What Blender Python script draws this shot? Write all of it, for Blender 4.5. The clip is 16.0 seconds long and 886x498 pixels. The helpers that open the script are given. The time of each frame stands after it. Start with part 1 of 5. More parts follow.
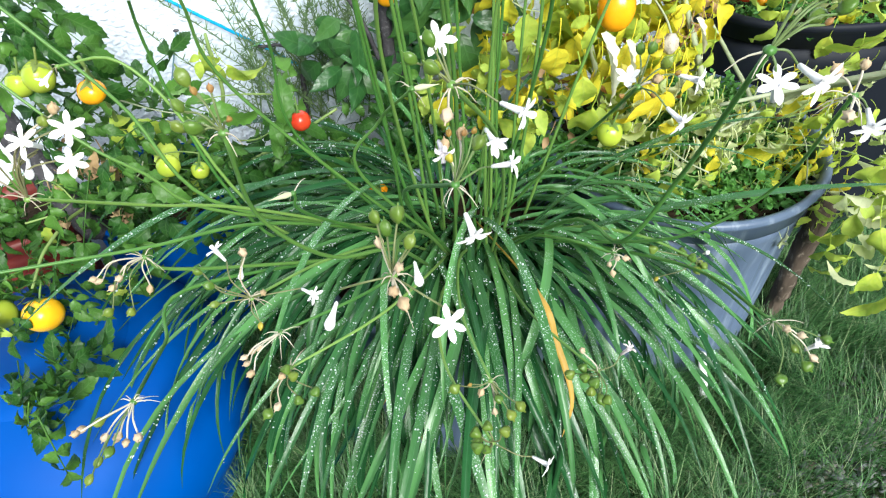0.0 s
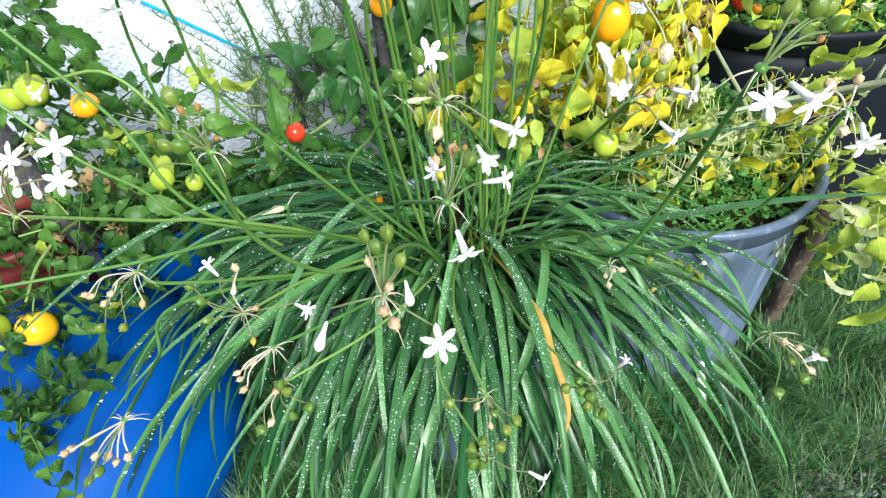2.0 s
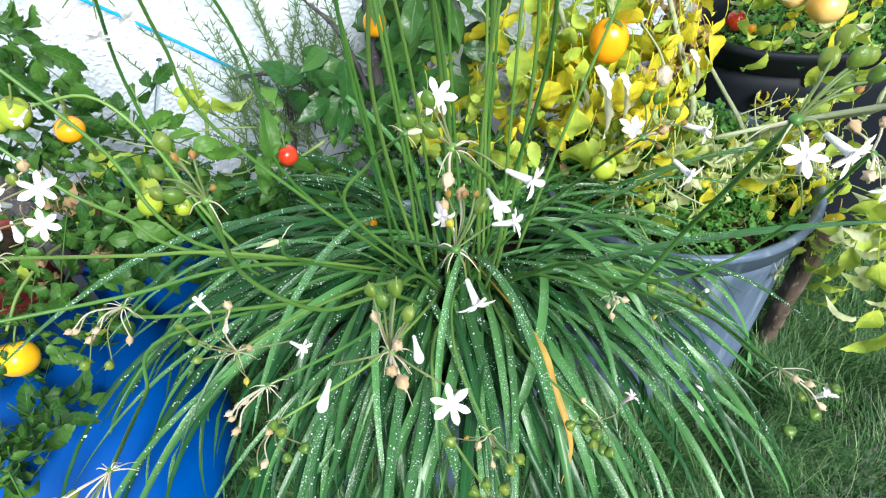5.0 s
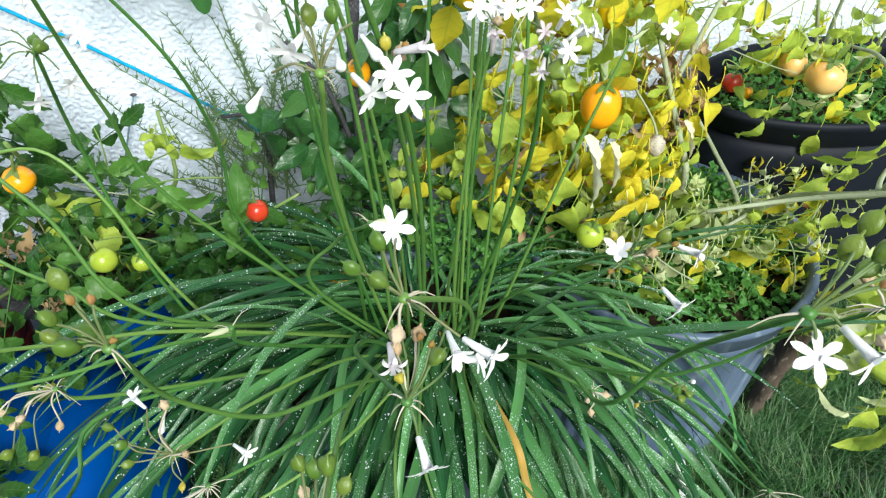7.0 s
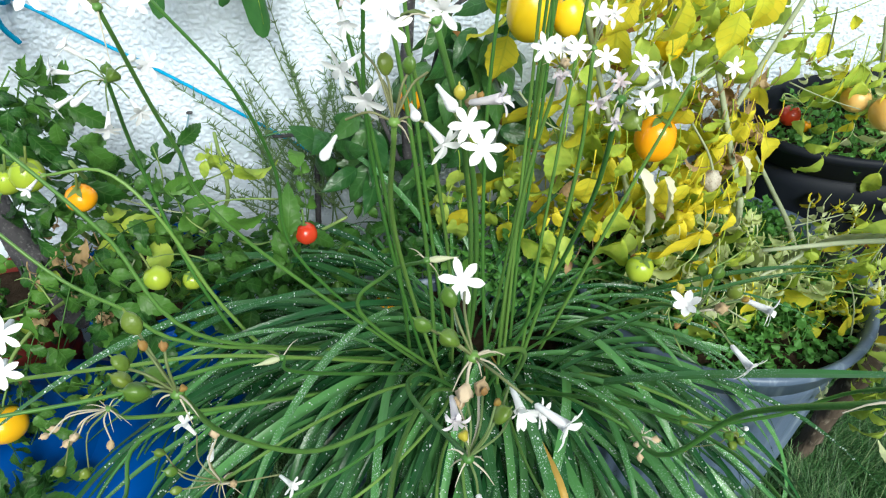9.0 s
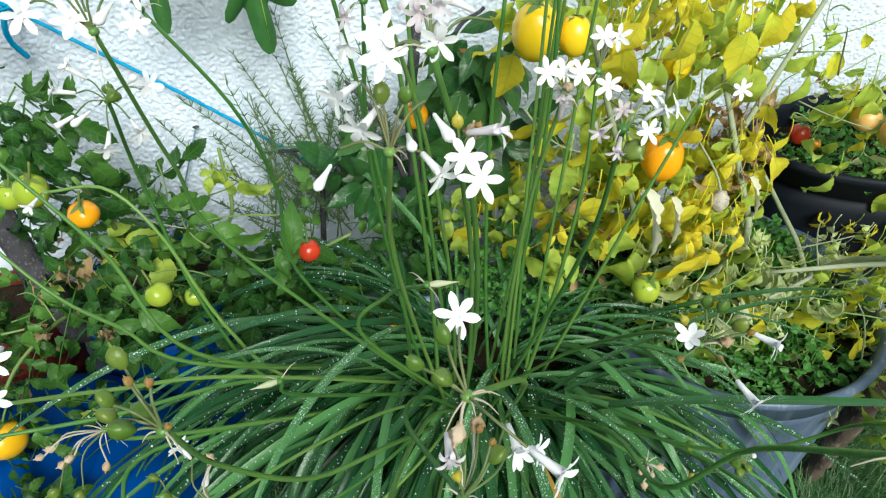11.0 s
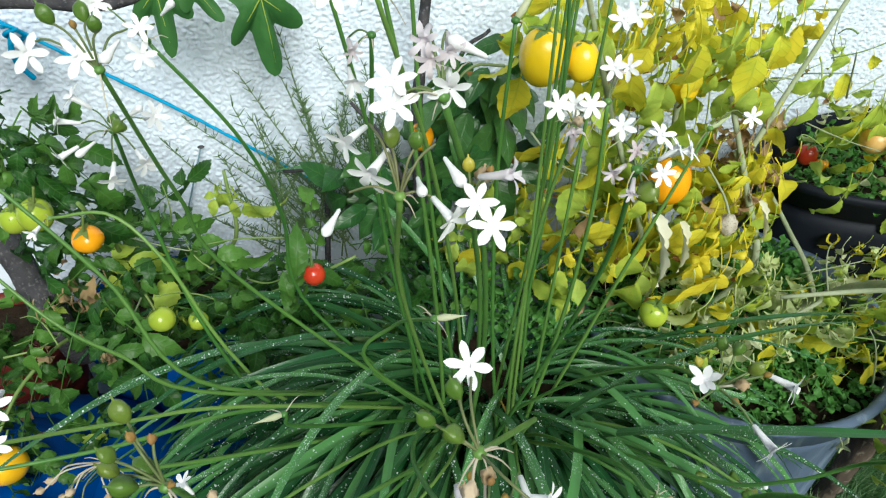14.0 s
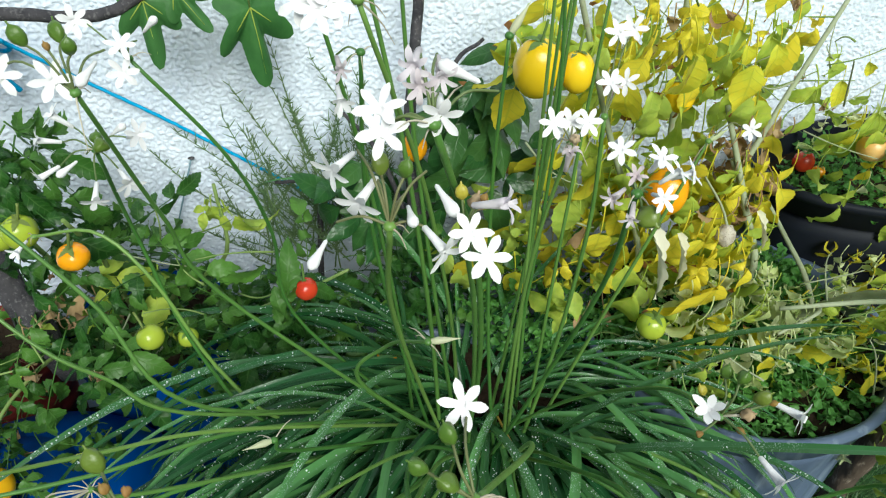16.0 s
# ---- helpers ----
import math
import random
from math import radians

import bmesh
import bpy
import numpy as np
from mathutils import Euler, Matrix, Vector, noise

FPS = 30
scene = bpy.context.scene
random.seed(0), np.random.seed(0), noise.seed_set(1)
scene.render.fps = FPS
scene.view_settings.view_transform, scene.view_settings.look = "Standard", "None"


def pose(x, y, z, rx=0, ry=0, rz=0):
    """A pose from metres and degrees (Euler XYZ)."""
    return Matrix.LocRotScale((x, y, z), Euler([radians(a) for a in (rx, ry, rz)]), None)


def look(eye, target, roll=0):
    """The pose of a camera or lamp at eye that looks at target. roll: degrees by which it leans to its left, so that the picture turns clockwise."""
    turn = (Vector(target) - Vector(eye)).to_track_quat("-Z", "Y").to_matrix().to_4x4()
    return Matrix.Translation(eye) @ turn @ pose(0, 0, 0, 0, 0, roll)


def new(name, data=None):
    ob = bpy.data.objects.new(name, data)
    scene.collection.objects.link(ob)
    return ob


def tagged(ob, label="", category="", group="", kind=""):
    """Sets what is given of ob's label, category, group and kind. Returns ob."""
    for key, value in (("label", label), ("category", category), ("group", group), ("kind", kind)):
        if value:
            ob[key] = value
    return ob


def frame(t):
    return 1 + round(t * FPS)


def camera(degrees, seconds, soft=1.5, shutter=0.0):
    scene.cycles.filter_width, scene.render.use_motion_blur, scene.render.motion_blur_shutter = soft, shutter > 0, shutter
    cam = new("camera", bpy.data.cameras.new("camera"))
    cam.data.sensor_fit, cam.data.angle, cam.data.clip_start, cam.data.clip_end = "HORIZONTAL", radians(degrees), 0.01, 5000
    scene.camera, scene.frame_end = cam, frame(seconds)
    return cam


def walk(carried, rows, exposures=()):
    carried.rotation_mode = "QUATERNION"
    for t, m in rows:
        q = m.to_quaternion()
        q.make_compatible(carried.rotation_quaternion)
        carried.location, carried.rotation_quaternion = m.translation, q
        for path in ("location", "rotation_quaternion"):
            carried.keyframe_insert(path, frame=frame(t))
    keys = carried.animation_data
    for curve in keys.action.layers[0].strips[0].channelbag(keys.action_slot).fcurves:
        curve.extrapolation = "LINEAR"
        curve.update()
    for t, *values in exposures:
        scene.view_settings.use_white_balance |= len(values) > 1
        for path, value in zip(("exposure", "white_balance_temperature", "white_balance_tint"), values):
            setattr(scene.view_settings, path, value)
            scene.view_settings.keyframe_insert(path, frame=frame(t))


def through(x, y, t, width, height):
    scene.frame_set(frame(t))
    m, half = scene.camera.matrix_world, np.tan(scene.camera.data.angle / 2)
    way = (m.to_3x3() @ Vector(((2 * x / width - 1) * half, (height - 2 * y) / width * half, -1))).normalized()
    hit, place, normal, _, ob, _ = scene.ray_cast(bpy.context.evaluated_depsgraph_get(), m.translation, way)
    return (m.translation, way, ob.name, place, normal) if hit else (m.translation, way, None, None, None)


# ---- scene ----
cam = camera(68.87, 16.0, soft=1.2)
# seconds, eye in metres, turn in degrees
ROWS = [
    (0, 0.0144, -0.0010, 1.1541, 46.05, 2.68, -15.11),
    (0.5, 0.0166, -0.0039, 1.1572, 46.57, 2.79, -15.17),
    (1, 0.0207, -0.0008, 1.1562, 46.92, 2.69, -15.29),
    (1.5, 0.0219, 0.0003, 1.1583, 46.80, 2.69, -15.41),
    (2, 0.0211, 0.0054, 1.1563, 46.59, 2.82, -15.38),
    (2.5, 0.0232, 0.0135, 1.1544, 46.82, 2.84, -15.38),
    (3, 0.0204, 0.0146, 1.1584, 46.77, 2.66, -15.33),
    (3.5, 0.0185, 0.0148, 1.1575, 46.86, 2.67, -15.21),
    (5.8, 0.0161, 0.0663, 1.1661, 48.45, 0.81, -19.09),
    (6, 0.0119, 0.0733, 1.1678, 49.14, -0.27, -21.15),
    (6.2, 0.0165, 0.0798, 1.1621, 48.62, -0.23, -23.08),
    (6.4, 0.0281, 0.0854, 1.1574, 49.50, -0.93, -22.69),
    (6.5, 0.0374, 0.0866, 1.1605, 49.36, 0.14, -20.87),
    (6.8, 0.0543, 0.1085, 1.1710, 48.85, -0.37, -16.69),
    (7, 0.0579, 0.1150, 1.1753, 49.06, -0.45, -15.22),
    (7.5, 0.0573, 0.1275, 1.1840, 50.39, -0.76, -14.10),
    (8, 0.0487, 0.1309, 1.1876, 50.76, -0.86, -13.02),
    (8.5, 0.0424, 0.1330, 1.1838, 50.47, -0.89, -11.90),
    (9, 0.0451, 0.1351, 1.1861, 50.34, -0.13, -11.48),
    (11.5, 0.0538, 0.1475, 1.1921, 51.37, 0.03, -10.31),
    (12, 0.0507, 0.1468, 1.1960, 51.33, 0.28, -10.03),
    (12.5, 0.0507, 0.1510, 1.1938, 51.15, 0.05, -9.86),
    (13, 0.0504, 0.1590, 1.1906, 51.75, -0.14, -9.85),
    (13.5, 0.0521, 0.1640, 1.1925, 51.93, -0.02, -10.17),
    (14, 0.0529, 0.1630, 1.1984, 52.28, -0.02, -10.28),
    (14.5, 0.0556, 0.1700, 1.1973, 52.03, 0.07, -10.36),
    (15, 0.0573, 0.1810, 1.1931, 52.27, 0.09, -10.38),
    (15.5, 0.0570, 0.1850, 1.1920, 52.20, 0.22, -10.47),
    (16, 0.0578, 0.1819, 1.1999, 52.59, 0.07, -10.87),
]
walk(cam, [(t, pose(x, y, z, rx, ry, rz)) for t, x, y, z, rx, ry, rz in ROWS],
     exposures=[(0, 0.66, 6180, 5), (3.7, 0.66, 6180, 5), (6.0, 0.5, 6180, 4), (7.5, 0.22, 6230, 1), (9.2, 0.12, 6230, 0), (11.3, -0.06, 6230, -1), (16, -0.17, 6230, -1)])

# ---- light: open shade under a bright sky ----
world = bpy.data.worlds.new("sky")
scene.world = world
world.use_nodes = True
sky = world.node_tree.nodes.new("ShaderNodeTexSky")
sky.sky_type, sky.sun_disc = "NISHITA", False
sky.sun_elevation, sky.sun_rotation = radians(37), radians(175)
bg = world.node_tree.nodes["Background"]
world.node_tree.links.new(sky.outputs[0], bg.inputs[0])
bg.inputs[1].default_value = 0.046
sun = new("sun", bpy.data.lights.new("sun", "SUN"))
sun.data.energy, sun.data.angle, sun.data.color = 5.0, radians(32), (1.0, 0.96, 0.9)
sun.matrix_world = look((0.55, -2.05, 2.6), (0.3, 0.7, 0.5))

# ---- materials ----
def shader(name, base, rough=0.5, spec=0.5, metal=0.0):
    m = bpy.data.materials.new(name)
    m.use_nodes = True
    n = m.node_tree.nodes
    b = n["Principled BSDF"]
    b.inputs["Base Color"].default_value = (*base, 1)
    b.inputs["Roughness"].default_value = rough
    b.inputs["Specular IOR Level"].default_value = spec
    b.inputs["Metallic"].default_value = metal
    return m, m.node_tree, b


def noise_node(nt, scale, detail=4.0, rough=0.6, coord="Object", stretch=(1, 1, 1)):
    co = nt.nodes.new("ShaderNodeTexCoord")
    mp = nt.nodes.new("ShaderNodeMapping")
    mp.inputs["Scale"].default_value = stretch
    tx = nt.nodes.new("ShaderNodeTexNoise")
    tx.inputs["Scale"].default_value, tx.inputs["Detail"].default_value, tx.inputs["Roughness"].default_value = scale, detail, rough
    nt.links.new(co.outputs[coord], mp.inputs[0])
    nt.links.new(mp.outputs[0], tx.inputs["Vector"])
    return tx


def ramp(nt, fac, stops):
    r = nt.nodes.new("ShaderNodeValToRGB")
    els = r.color_ramp.elements
    while len(els) < len(stops):
        els.new(0.5)
    for e, (p, c) in zip(els, stops):
        e.position, e.color = p, (*c, 1)
    nt.links.new(fac, r.inputs[0])
    return r


def mix(nt, fac, a, b, mode="MIX"):
    m = nt.nodes.new("ShaderNodeMix")
    m.data_type, m.blend_type = "RGBA", mode
    for sock, v in ((m.inputs[0], fac), (m.inputs[6], a), (m.inputs[7], b)):
        if hasattr(v, "is_output"):
            nt.links.new(v, sock)
        elif isinstance(v, tuple):
            sock.default_value = (*v, 1)
        else:
            sock.default_value = v
    return m.outputs[2]


def bump(nt, bsdf, height, strength=0.5, distance=0.002):
    b = nt.nodes.new("ShaderNodeBump")
    b.inputs["Strength"].default_value, b.inputs["Distance"].default_value = strength, distance
    nt.links.new(height, b.inputs["Height"])
    nt.links.new(b.outputs[0], bsdf.inputs["Normal"])


def mottled(name, c1, c2, scale, rough=0.6, spec=0.4, bump_scale=0.0, strength=0.4, distance=0.002, c3=None, stretch=(1, 1, 1)):
    """A surface that drifts between two colours, with a finer third one and a fine relief."""
    m, nt, b = shader(name, c1, rough, spec)
    a = noise_node(nt, scale, stretch=stretch)
    col = ramp(nt, a.outputs[0], [(0.3, c1), (0.7, c2)]).outputs[0]
    if c3:
        f = noise_node(nt, scale * 6, stretch=stretch)
        col = mix(nt, ramp(nt, f.outputs[0], [(0.55, (0, 0, 0)), (0.72, (1, 1, 1))]).outputs[0], col, c3)
    nt.links.new(col, b.inputs["Base Color"])
    if bump_scale:
        bump(nt, b, noise_node(nt, bump_scale, 6, stretch=stretch).outputs[0], strength, distance)
    return m


def calc(nt, op, a, b=None):
    n = nt.nodes.new("ShaderNodeMath")
    n.operation = op
    for sock, v in zip(n.inputs, (a, b)):
        if v is None:
            continue
        if hasattr(v, "is_output"):
            nt.links.new(v, sock)
        else:
            sock.default_value = v
    return n.outputs[0]


def veins(nt, col, height, kind, colour, tip):
    """Midrib and side veins, or the fine lengthwise ribs of a strap leaf, and a tip of another colour."""
    at = nt.nodes.new("ShaderNodeAttribute")
    at.attribute_name = "along"
    xyz = nt.nodes.new("ShaderNodeSeparateXYZ")
    nt.links.new(at.outputs["Vector"], xyz.inputs[0])
    across, s = calc(nt, "ABSOLUTE", xyz.outputs[0]), xyz.outputs[1]
    rib = ramp(nt, across, [(0.03, (1, 1, 1)), (0.1, (0, 0, 0))]).outputs[0]
    if kind == "strap":
        lines = calc(nt, "SINE", calc(nt, "MULTIPLY", xyz.outputs[0], 26.0))
        lines = calc(nt, "MULTIPLY", calc(nt, "ADD", lines, 1.0), 0.09)
        rib = calc(nt, "MULTIPLY", rib, 0.5)
    else:
        lines = calc(nt, "SINE", calc(nt, "MULTIPLY", calc(nt, "SUBTRACT", s, calc(nt, "MULTIPLY", across, 0.16)), 44.0))
        lines = ramp(nt, lines, [(0.78, (0, 0, 0)), (1.0, (0.7, 0.7, 0.7))]).outputs[0]
    mask = calc(nt, "MAXIMUM", rib, lines)
    col = mix(nt, calc(nt, "MULTIPLY", mask, 0.55 if kind == "strap" else 0.3), col, colour)
    if tip:
        spread = calc(nt, "ADD", s, calc(nt, "MULTIPLY", noise_node(nt, 40, 2).outputs[0], 0.25))
        col = mix(nt, ramp(nt, spread, [(tip[3], (0, 0, 0)), (tip[3] + 0.16, (1, 1, 1))]).outputs[0], col, tip[:3])
    return col, calc(nt, "ADD", height, calc(nt, "MULTIPLY", mask, -0.6))


def ragged(nt, x):
    """0 inside the leaf, 1 along its uneven dry edge."""
    r = nt.nodes.new("ShaderNodeMapRange")
    r.inputs["From Min"].default_value, r.inputs["From Max"].default_value = 1.44, 1.66
    nt.links.new(x, r.inputs["Value"])
    return r.outputs[0]


def leafy(name, c1, c2, c3, rough=0.42, through=0.3, spot=None, spec=0.45, scale=30.0, vein=None, edge=None, wet=None):
    """Leaf tissue: colour differs from leaf to leaf and in patches, part of the light comes through."""
    m, nt, b = shader(name, c1, rough, spec)
    info = nt.nodes.new("ShaderNodeObjectInfo")
    a = noise_node(nt, scale, 5)
    col = ramp(nt, a.outputs[0], [(0.32, c1), (0.68, c2)]).outputs[0]
    col = mix(nt, ramp(nt, info.outputs["Random"], [(0.25, (0, 0, 0)), (1.0, (0.8, 0.8, 0.8))]).outputs[0], col, c3)
    if spot:
        s = noise_node(nt, scale * 0.7, 3)
        col = mix(nt, ramp(nt, s.outputs[0], [(0.63, (0, 0, 0)), (0.74, (1, 1, 1))]).outputs[0], col, spot)
    height = noise_node(nt, scale * 5, 4).outputs[0]
    if vein:
        col, height = veins(nt, col, height, *vein)
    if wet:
        # beads of dew too small to model, in patches, their glints painted pale
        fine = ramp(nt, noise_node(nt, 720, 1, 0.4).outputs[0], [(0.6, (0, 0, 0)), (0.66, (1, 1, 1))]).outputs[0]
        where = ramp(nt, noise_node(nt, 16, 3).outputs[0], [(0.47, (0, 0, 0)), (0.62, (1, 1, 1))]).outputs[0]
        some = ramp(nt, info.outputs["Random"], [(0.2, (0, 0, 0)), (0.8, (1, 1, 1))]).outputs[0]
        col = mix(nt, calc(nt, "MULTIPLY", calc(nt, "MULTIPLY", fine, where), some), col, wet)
    if edge:
        at = nt.nodes.new("ShaderNodeAttribute")
        at.attribute_name = "along"
        xyz = nt.nodes.new("ShaderNodeSeparateXYZ")
        nt.links.new(at.outputs["Vector"], xyz.inputs[0])
        rag = calc(nt, "ADD", calc(nt, "ABSOLUTE", xyz.outputs[0]), calc(nt, "MULTIPLY", noise_node(nt, 45, 4).outputs[0], 0.9))
        col = mix(nt, ragged(nt, rag), col, edge)
    nt.links.new(col, b.inputs["Base Color"])
    bump(nt, b, height, 0.45, 0.0012)
    if through > 0:
        tr = nt.nodes.new("ShaderNodeBsdfTranslucent")
        nt.links.new(col, tr.inputs[0])
        mx = nt.nodes.new("ShaderNodeMixShader")
        mx.inputs[0].default_value = through
        nt.links.new(b.outputs[0], mx.inputs[1])
        nt.links.new(tr.outputs[0], mx.inputs[2])
        nt.links.new(mx.outputs[0], nt.nodes["Material Output"].inputs[0])
    return m


# last colour of BLADE: pale specks that paint in the glints of dew
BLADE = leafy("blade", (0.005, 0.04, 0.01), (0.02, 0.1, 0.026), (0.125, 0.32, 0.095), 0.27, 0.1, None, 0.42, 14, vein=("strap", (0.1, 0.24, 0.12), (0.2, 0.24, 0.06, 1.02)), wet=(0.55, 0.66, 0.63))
BLADE_YELLOW = leafy("blade_yellow", (0.6, 0.42, 0.06), (0.7, 0.5, 0.12), (0.5, 0.25, 0.06), 0.5, 0.3)
STALK = leafy("stalk", (0.045, 0.145, 0.028), (0.08, 0.205, 0.04), (0.2, 0.33, 0.075), 0.4, 0.0)
PETAL = leafy("petal", (0.9, 0.89, 0.91), (0.93, 0.93, 0.94), (0.91, 0.89, 0.92), 0.5, 0.16, None, 0.3)
TOMATO_LEAF = leafy("tomato_leaf", (0.014, 0.06, 0.01), (0.038, 0.13, 0.02), (0.14, 0.31, 0.05), 0.42, 0.28, None, 0.4, vein=("net", (0.16, 0.3, 0.09), None))
YELLOW_LEAF = leafy("yellow_leaf", (0.86, 0.74, 0.05), (0.64, 0.68, 0.06), (0.88, 0.7, 0.05), 0.5, 0.32, (0.55, 0.36, 0.05), 0.35, vein=("net", (0.38, 0.45, 0.06), (0.3, 0.14, 0.045, 0.98)), edge=(0.34, 0.19, 0.06))
LIME_LEAF = leafy("lime_leaf", (0.3, 0.47, 0.06), (0.58, 0.66, 0.09), (0.46, 0.6, 0.12), 0.5, 0.32, None, 0.3, vein=("net", (0.45, 0.52, 0.14), (0.45, 0.3, 0.06, 1.06)), edge=(0.5, 0.46, 0.07))
PALE_LEAF = leafy("pale_leaf", (0.66, 0.7, 0.34), (0.46, 0.6, 0.2), (0.8, 0.82, 0.56), 0.6, 0.28, None, 0.25, vein=("net", (0.6, 0.62, 0.38), None), edge=(0.62, 0.55, 0.34))
WITHERED = leafy("withered", (0.36, 0.24, 0.12), (0.5, 0.38, 0.22), (0.3, 0.18, 0.1), 0.8, 0.2, None, 0.15)
WEED_LEAF = leafy("weed_leaf", (0.07, 0.22, 0.04), (0.12, 0.31, 0.06), (0.1, 0.28, 0.05), 0.5, 0.3)
SHRUB_LEAF = leafy("shrub_leaf", (0.018, 0.075, 0.02), (0.035, 0.12, 0.03), (0.07, 0.17, 0.04), 0.3, 0.15, None, 0.5, vein=("net", (0.1, 0.22, 0.07), None))
FIG_LEAF = leafy("fig_leaf", (0.04, 0.13, 0.035), (0.06, 0.18, 0.045), (0.07, 0.18, 0.05), 0.55, 0.2, None, 0.3)
NEEDLE = leafy("needle", (0.08, 0.16, 0.06), (0.13, 0.22, 0.09), (0.16, 0.24, 0.1), 0.6, 0.1)
FUZZY = mottled("fuzzy_stem", (0.28, 0.33, 0.2), (0.38, 0.42, 0.28), 25, 0.75, 0.2, 300, 0.4, 0.001, (0.3, 0.28, 0.18))
GREEN_STEM = mottled("green_stem", (0.16, 0.26, 0.07), (0.25, 0.33, 0.11), 25, 0.6, 0.3, 300, 0.3, 0.001)
STUCCO = mottled("stucco", (0.65, 0.72, 0.84), (0.73, 0.79, 0.885), 9, 0.85, 0.2, 330, 0.5, 0.002, (0.6, 0.65, 0.74))
GREY_PLASTIC = mottled("grey_plastic", (0.08, 0.118, 0.19), (0.125, 0.17, 0.26), 6, 0.4, 0.4, 200, 0.1, 0.001, (0.24, 0.3, 0.39), (1, 1, 0.12))
DARK_PLASTIC = mottled("dark_plastic", (0.006, 0.008, 0.014), (0.011, 0.014, 0.023), 6, 0.6, 0.2, 200, 0.1, 0.001)
BLUE_PLASTIC = mottled("blue_plastic", (0.0, 0.058, 0.31), (0.0, 0.078, 0.37), 4, 0.6, 0.15, 160, 0.08, 0.001)
SOIL = mottled("soil", (0.02, 0.014, 0.009), (0.05, 0.034, 0.022), 40, 0.95, 0.1, 90, 1.0, 0.006)
EARTH = mottled("earth", (0.018, 0.035, 0.012), (0.035, 0.05, 0.02), 3, 0.95, 0.1, 90, 1.0, 0.006, (0.03, 0.08, 0.02))
BARK = mottled("bark", (0.055, 0.043, 0.034), (0.15, 0.115, 0.088), 18, 0.9, 0.15, 50, 1.0, 0.006, (0.3, 0.25, 0.2), (1, 1, 0.25))
GREY_BARK = mottled("grey_bark", (0.03, 0.03, 0.036), (0.085, 0.08, 0.088), 30, 0.85, 0.2, 80, 1.0, 0.004, (0.17, 0.165, 0.17))
ORANGE = mottled("orange_skin", (0.88, 0.3, 0.005), (0.9, 0.4, 0.01), 12, 0.22, 0.5)
GOLD = mottled("gold_skin", (0.86, 0.42, 0.008), (0.88, 0.5, 0.015), 12, 0.25, 0.5)
PEACH = mottled("peach_skin", (0.85, 0.42, 0.08), (0.7, 0.5, 0.2), 14, 0.3, 0.45)
RED = mottled("red_skin", (0.55, 0.03, 0.015), (0.62, 0.06, 0.02), 12, 0.22, 0.5)
YELLOW = mottled("yellow_skin", (0.85, 0.55, 0.008), (0.88, 0.6, 0.02), 12, 0.25, 0.5)
GREENSKIN = mottled("green_skin", (0.3, 0.42, 0.035), (0.42, 0.5, 0.05), 12, 0.25, 0.5)
ROPE_BLUE = mottled("blue_rope", (0.0, 0.3, 0.6), (0.01, 0.38, 0.68), 60, 0.5, 0.3, 400, 0.6, 0.001, None, (1, 1, 1))
RUST_RED = mottled("red_plastic", (0.11, 0.014, 0.012), (0.16, 0.024, 0.018), 10, 0.5, 0.4)
WHITE_PAPER = mottled("white_wrap", (0.75, 0.78, 0.78), (0.85, 0.86, 0.86), 30, 0.6, 0.3)
WIRE = mottled("wire", (0.13, 0.24, 0.3), (0.18, 0.28, 0.34), 60, 0.5, 0.4)
# water drops whitened: the pale base stands for the sky they reflect
DEW, DNT, DB = shader("dew", (0.85, 0.95, 0.95), 0.05, 0.8)
DB.inputs["Transmission Weight"].default_value = 0.35
DB.inputs["IOR"].default_value = 1.33


# ---- mesh helpers ----
class Geo:
    """Vertices, faces and material slots of one mesh in the making."""

    def __init__(self):
        self.v, self.f, self.s, self.a = [], [], [], []

    def add(self, v, f, slot=0, along=None):
        k = len(self.v)
        self.v += [tuple(p) for p in v]
        self.a += along if along else [(0.5, 0.5, 0.0)] * len(v)
        self.f += [tuple(i + k for i in q) for q in f]
        self.s += [slot] * len(f)
        return self

    def join(self, other, m, slot=None):
        k = len(self.v)
        self.v += [tuple(m @ Vector(p)) for p in other.v]
        self.a += other.a
        self.f += [tuple(i + k for i in q) for q in other.f]
        self.s += [slot if slot is not None else q for q in other.s]
        return self

    def mesh(self, name, mats, smooth=True):
        me = bpy.data.meshes.new(name)
        me.from_pydata(self.v, [], self.f)
        for m in mats if isinstance(mats, (list, tuple)) else [mats]:
            me.materials.append(m)
        me.polygons.foreach_set("material_index", self.s)
        me.polygons.foreach_set("use_smooth", [smooth] * len(self.f))
        if any(q[2] for q in self.a):
            at = me.attributes.new("along", "FLOAT_VECTOR", "POINT")
            at.data.foreach_set("vector", [c for q in self.a for c in q])
        me.update()
        return me


def thing(name, place, label, category, group="", kind=""):
    ob = new(name)
    ob.empty_display_size = 0.02
    ob.location = place
    return tagged(ob, label, category, group, kind)


def part(name, mesh, parent, m=None, label=""):
    """One mesh object under a thing or a part, at the pose m relative to its parent."""
    ob = new(name, mesh)
    ob.parent = parent
    ob.matrix_basis = m if m is not None else Matrix()
    if label:
        ob["label"] = label
    return ob


def frames(path):
    """Tangent, side and normal along a path, with no twist."""
    out, n = [], None
    for i, p in enumerate(path):
        a, b = path[max(i - 1, 0)], path[min(i + 1, len(path) - 1)]
        t = (b - a).normalized()
        if n is None:
            n = t.orthogonal().normalized()
        n = (n - t * n.dot(t)).normalized()
        out.append((t, t.cross(n), n))
    return out


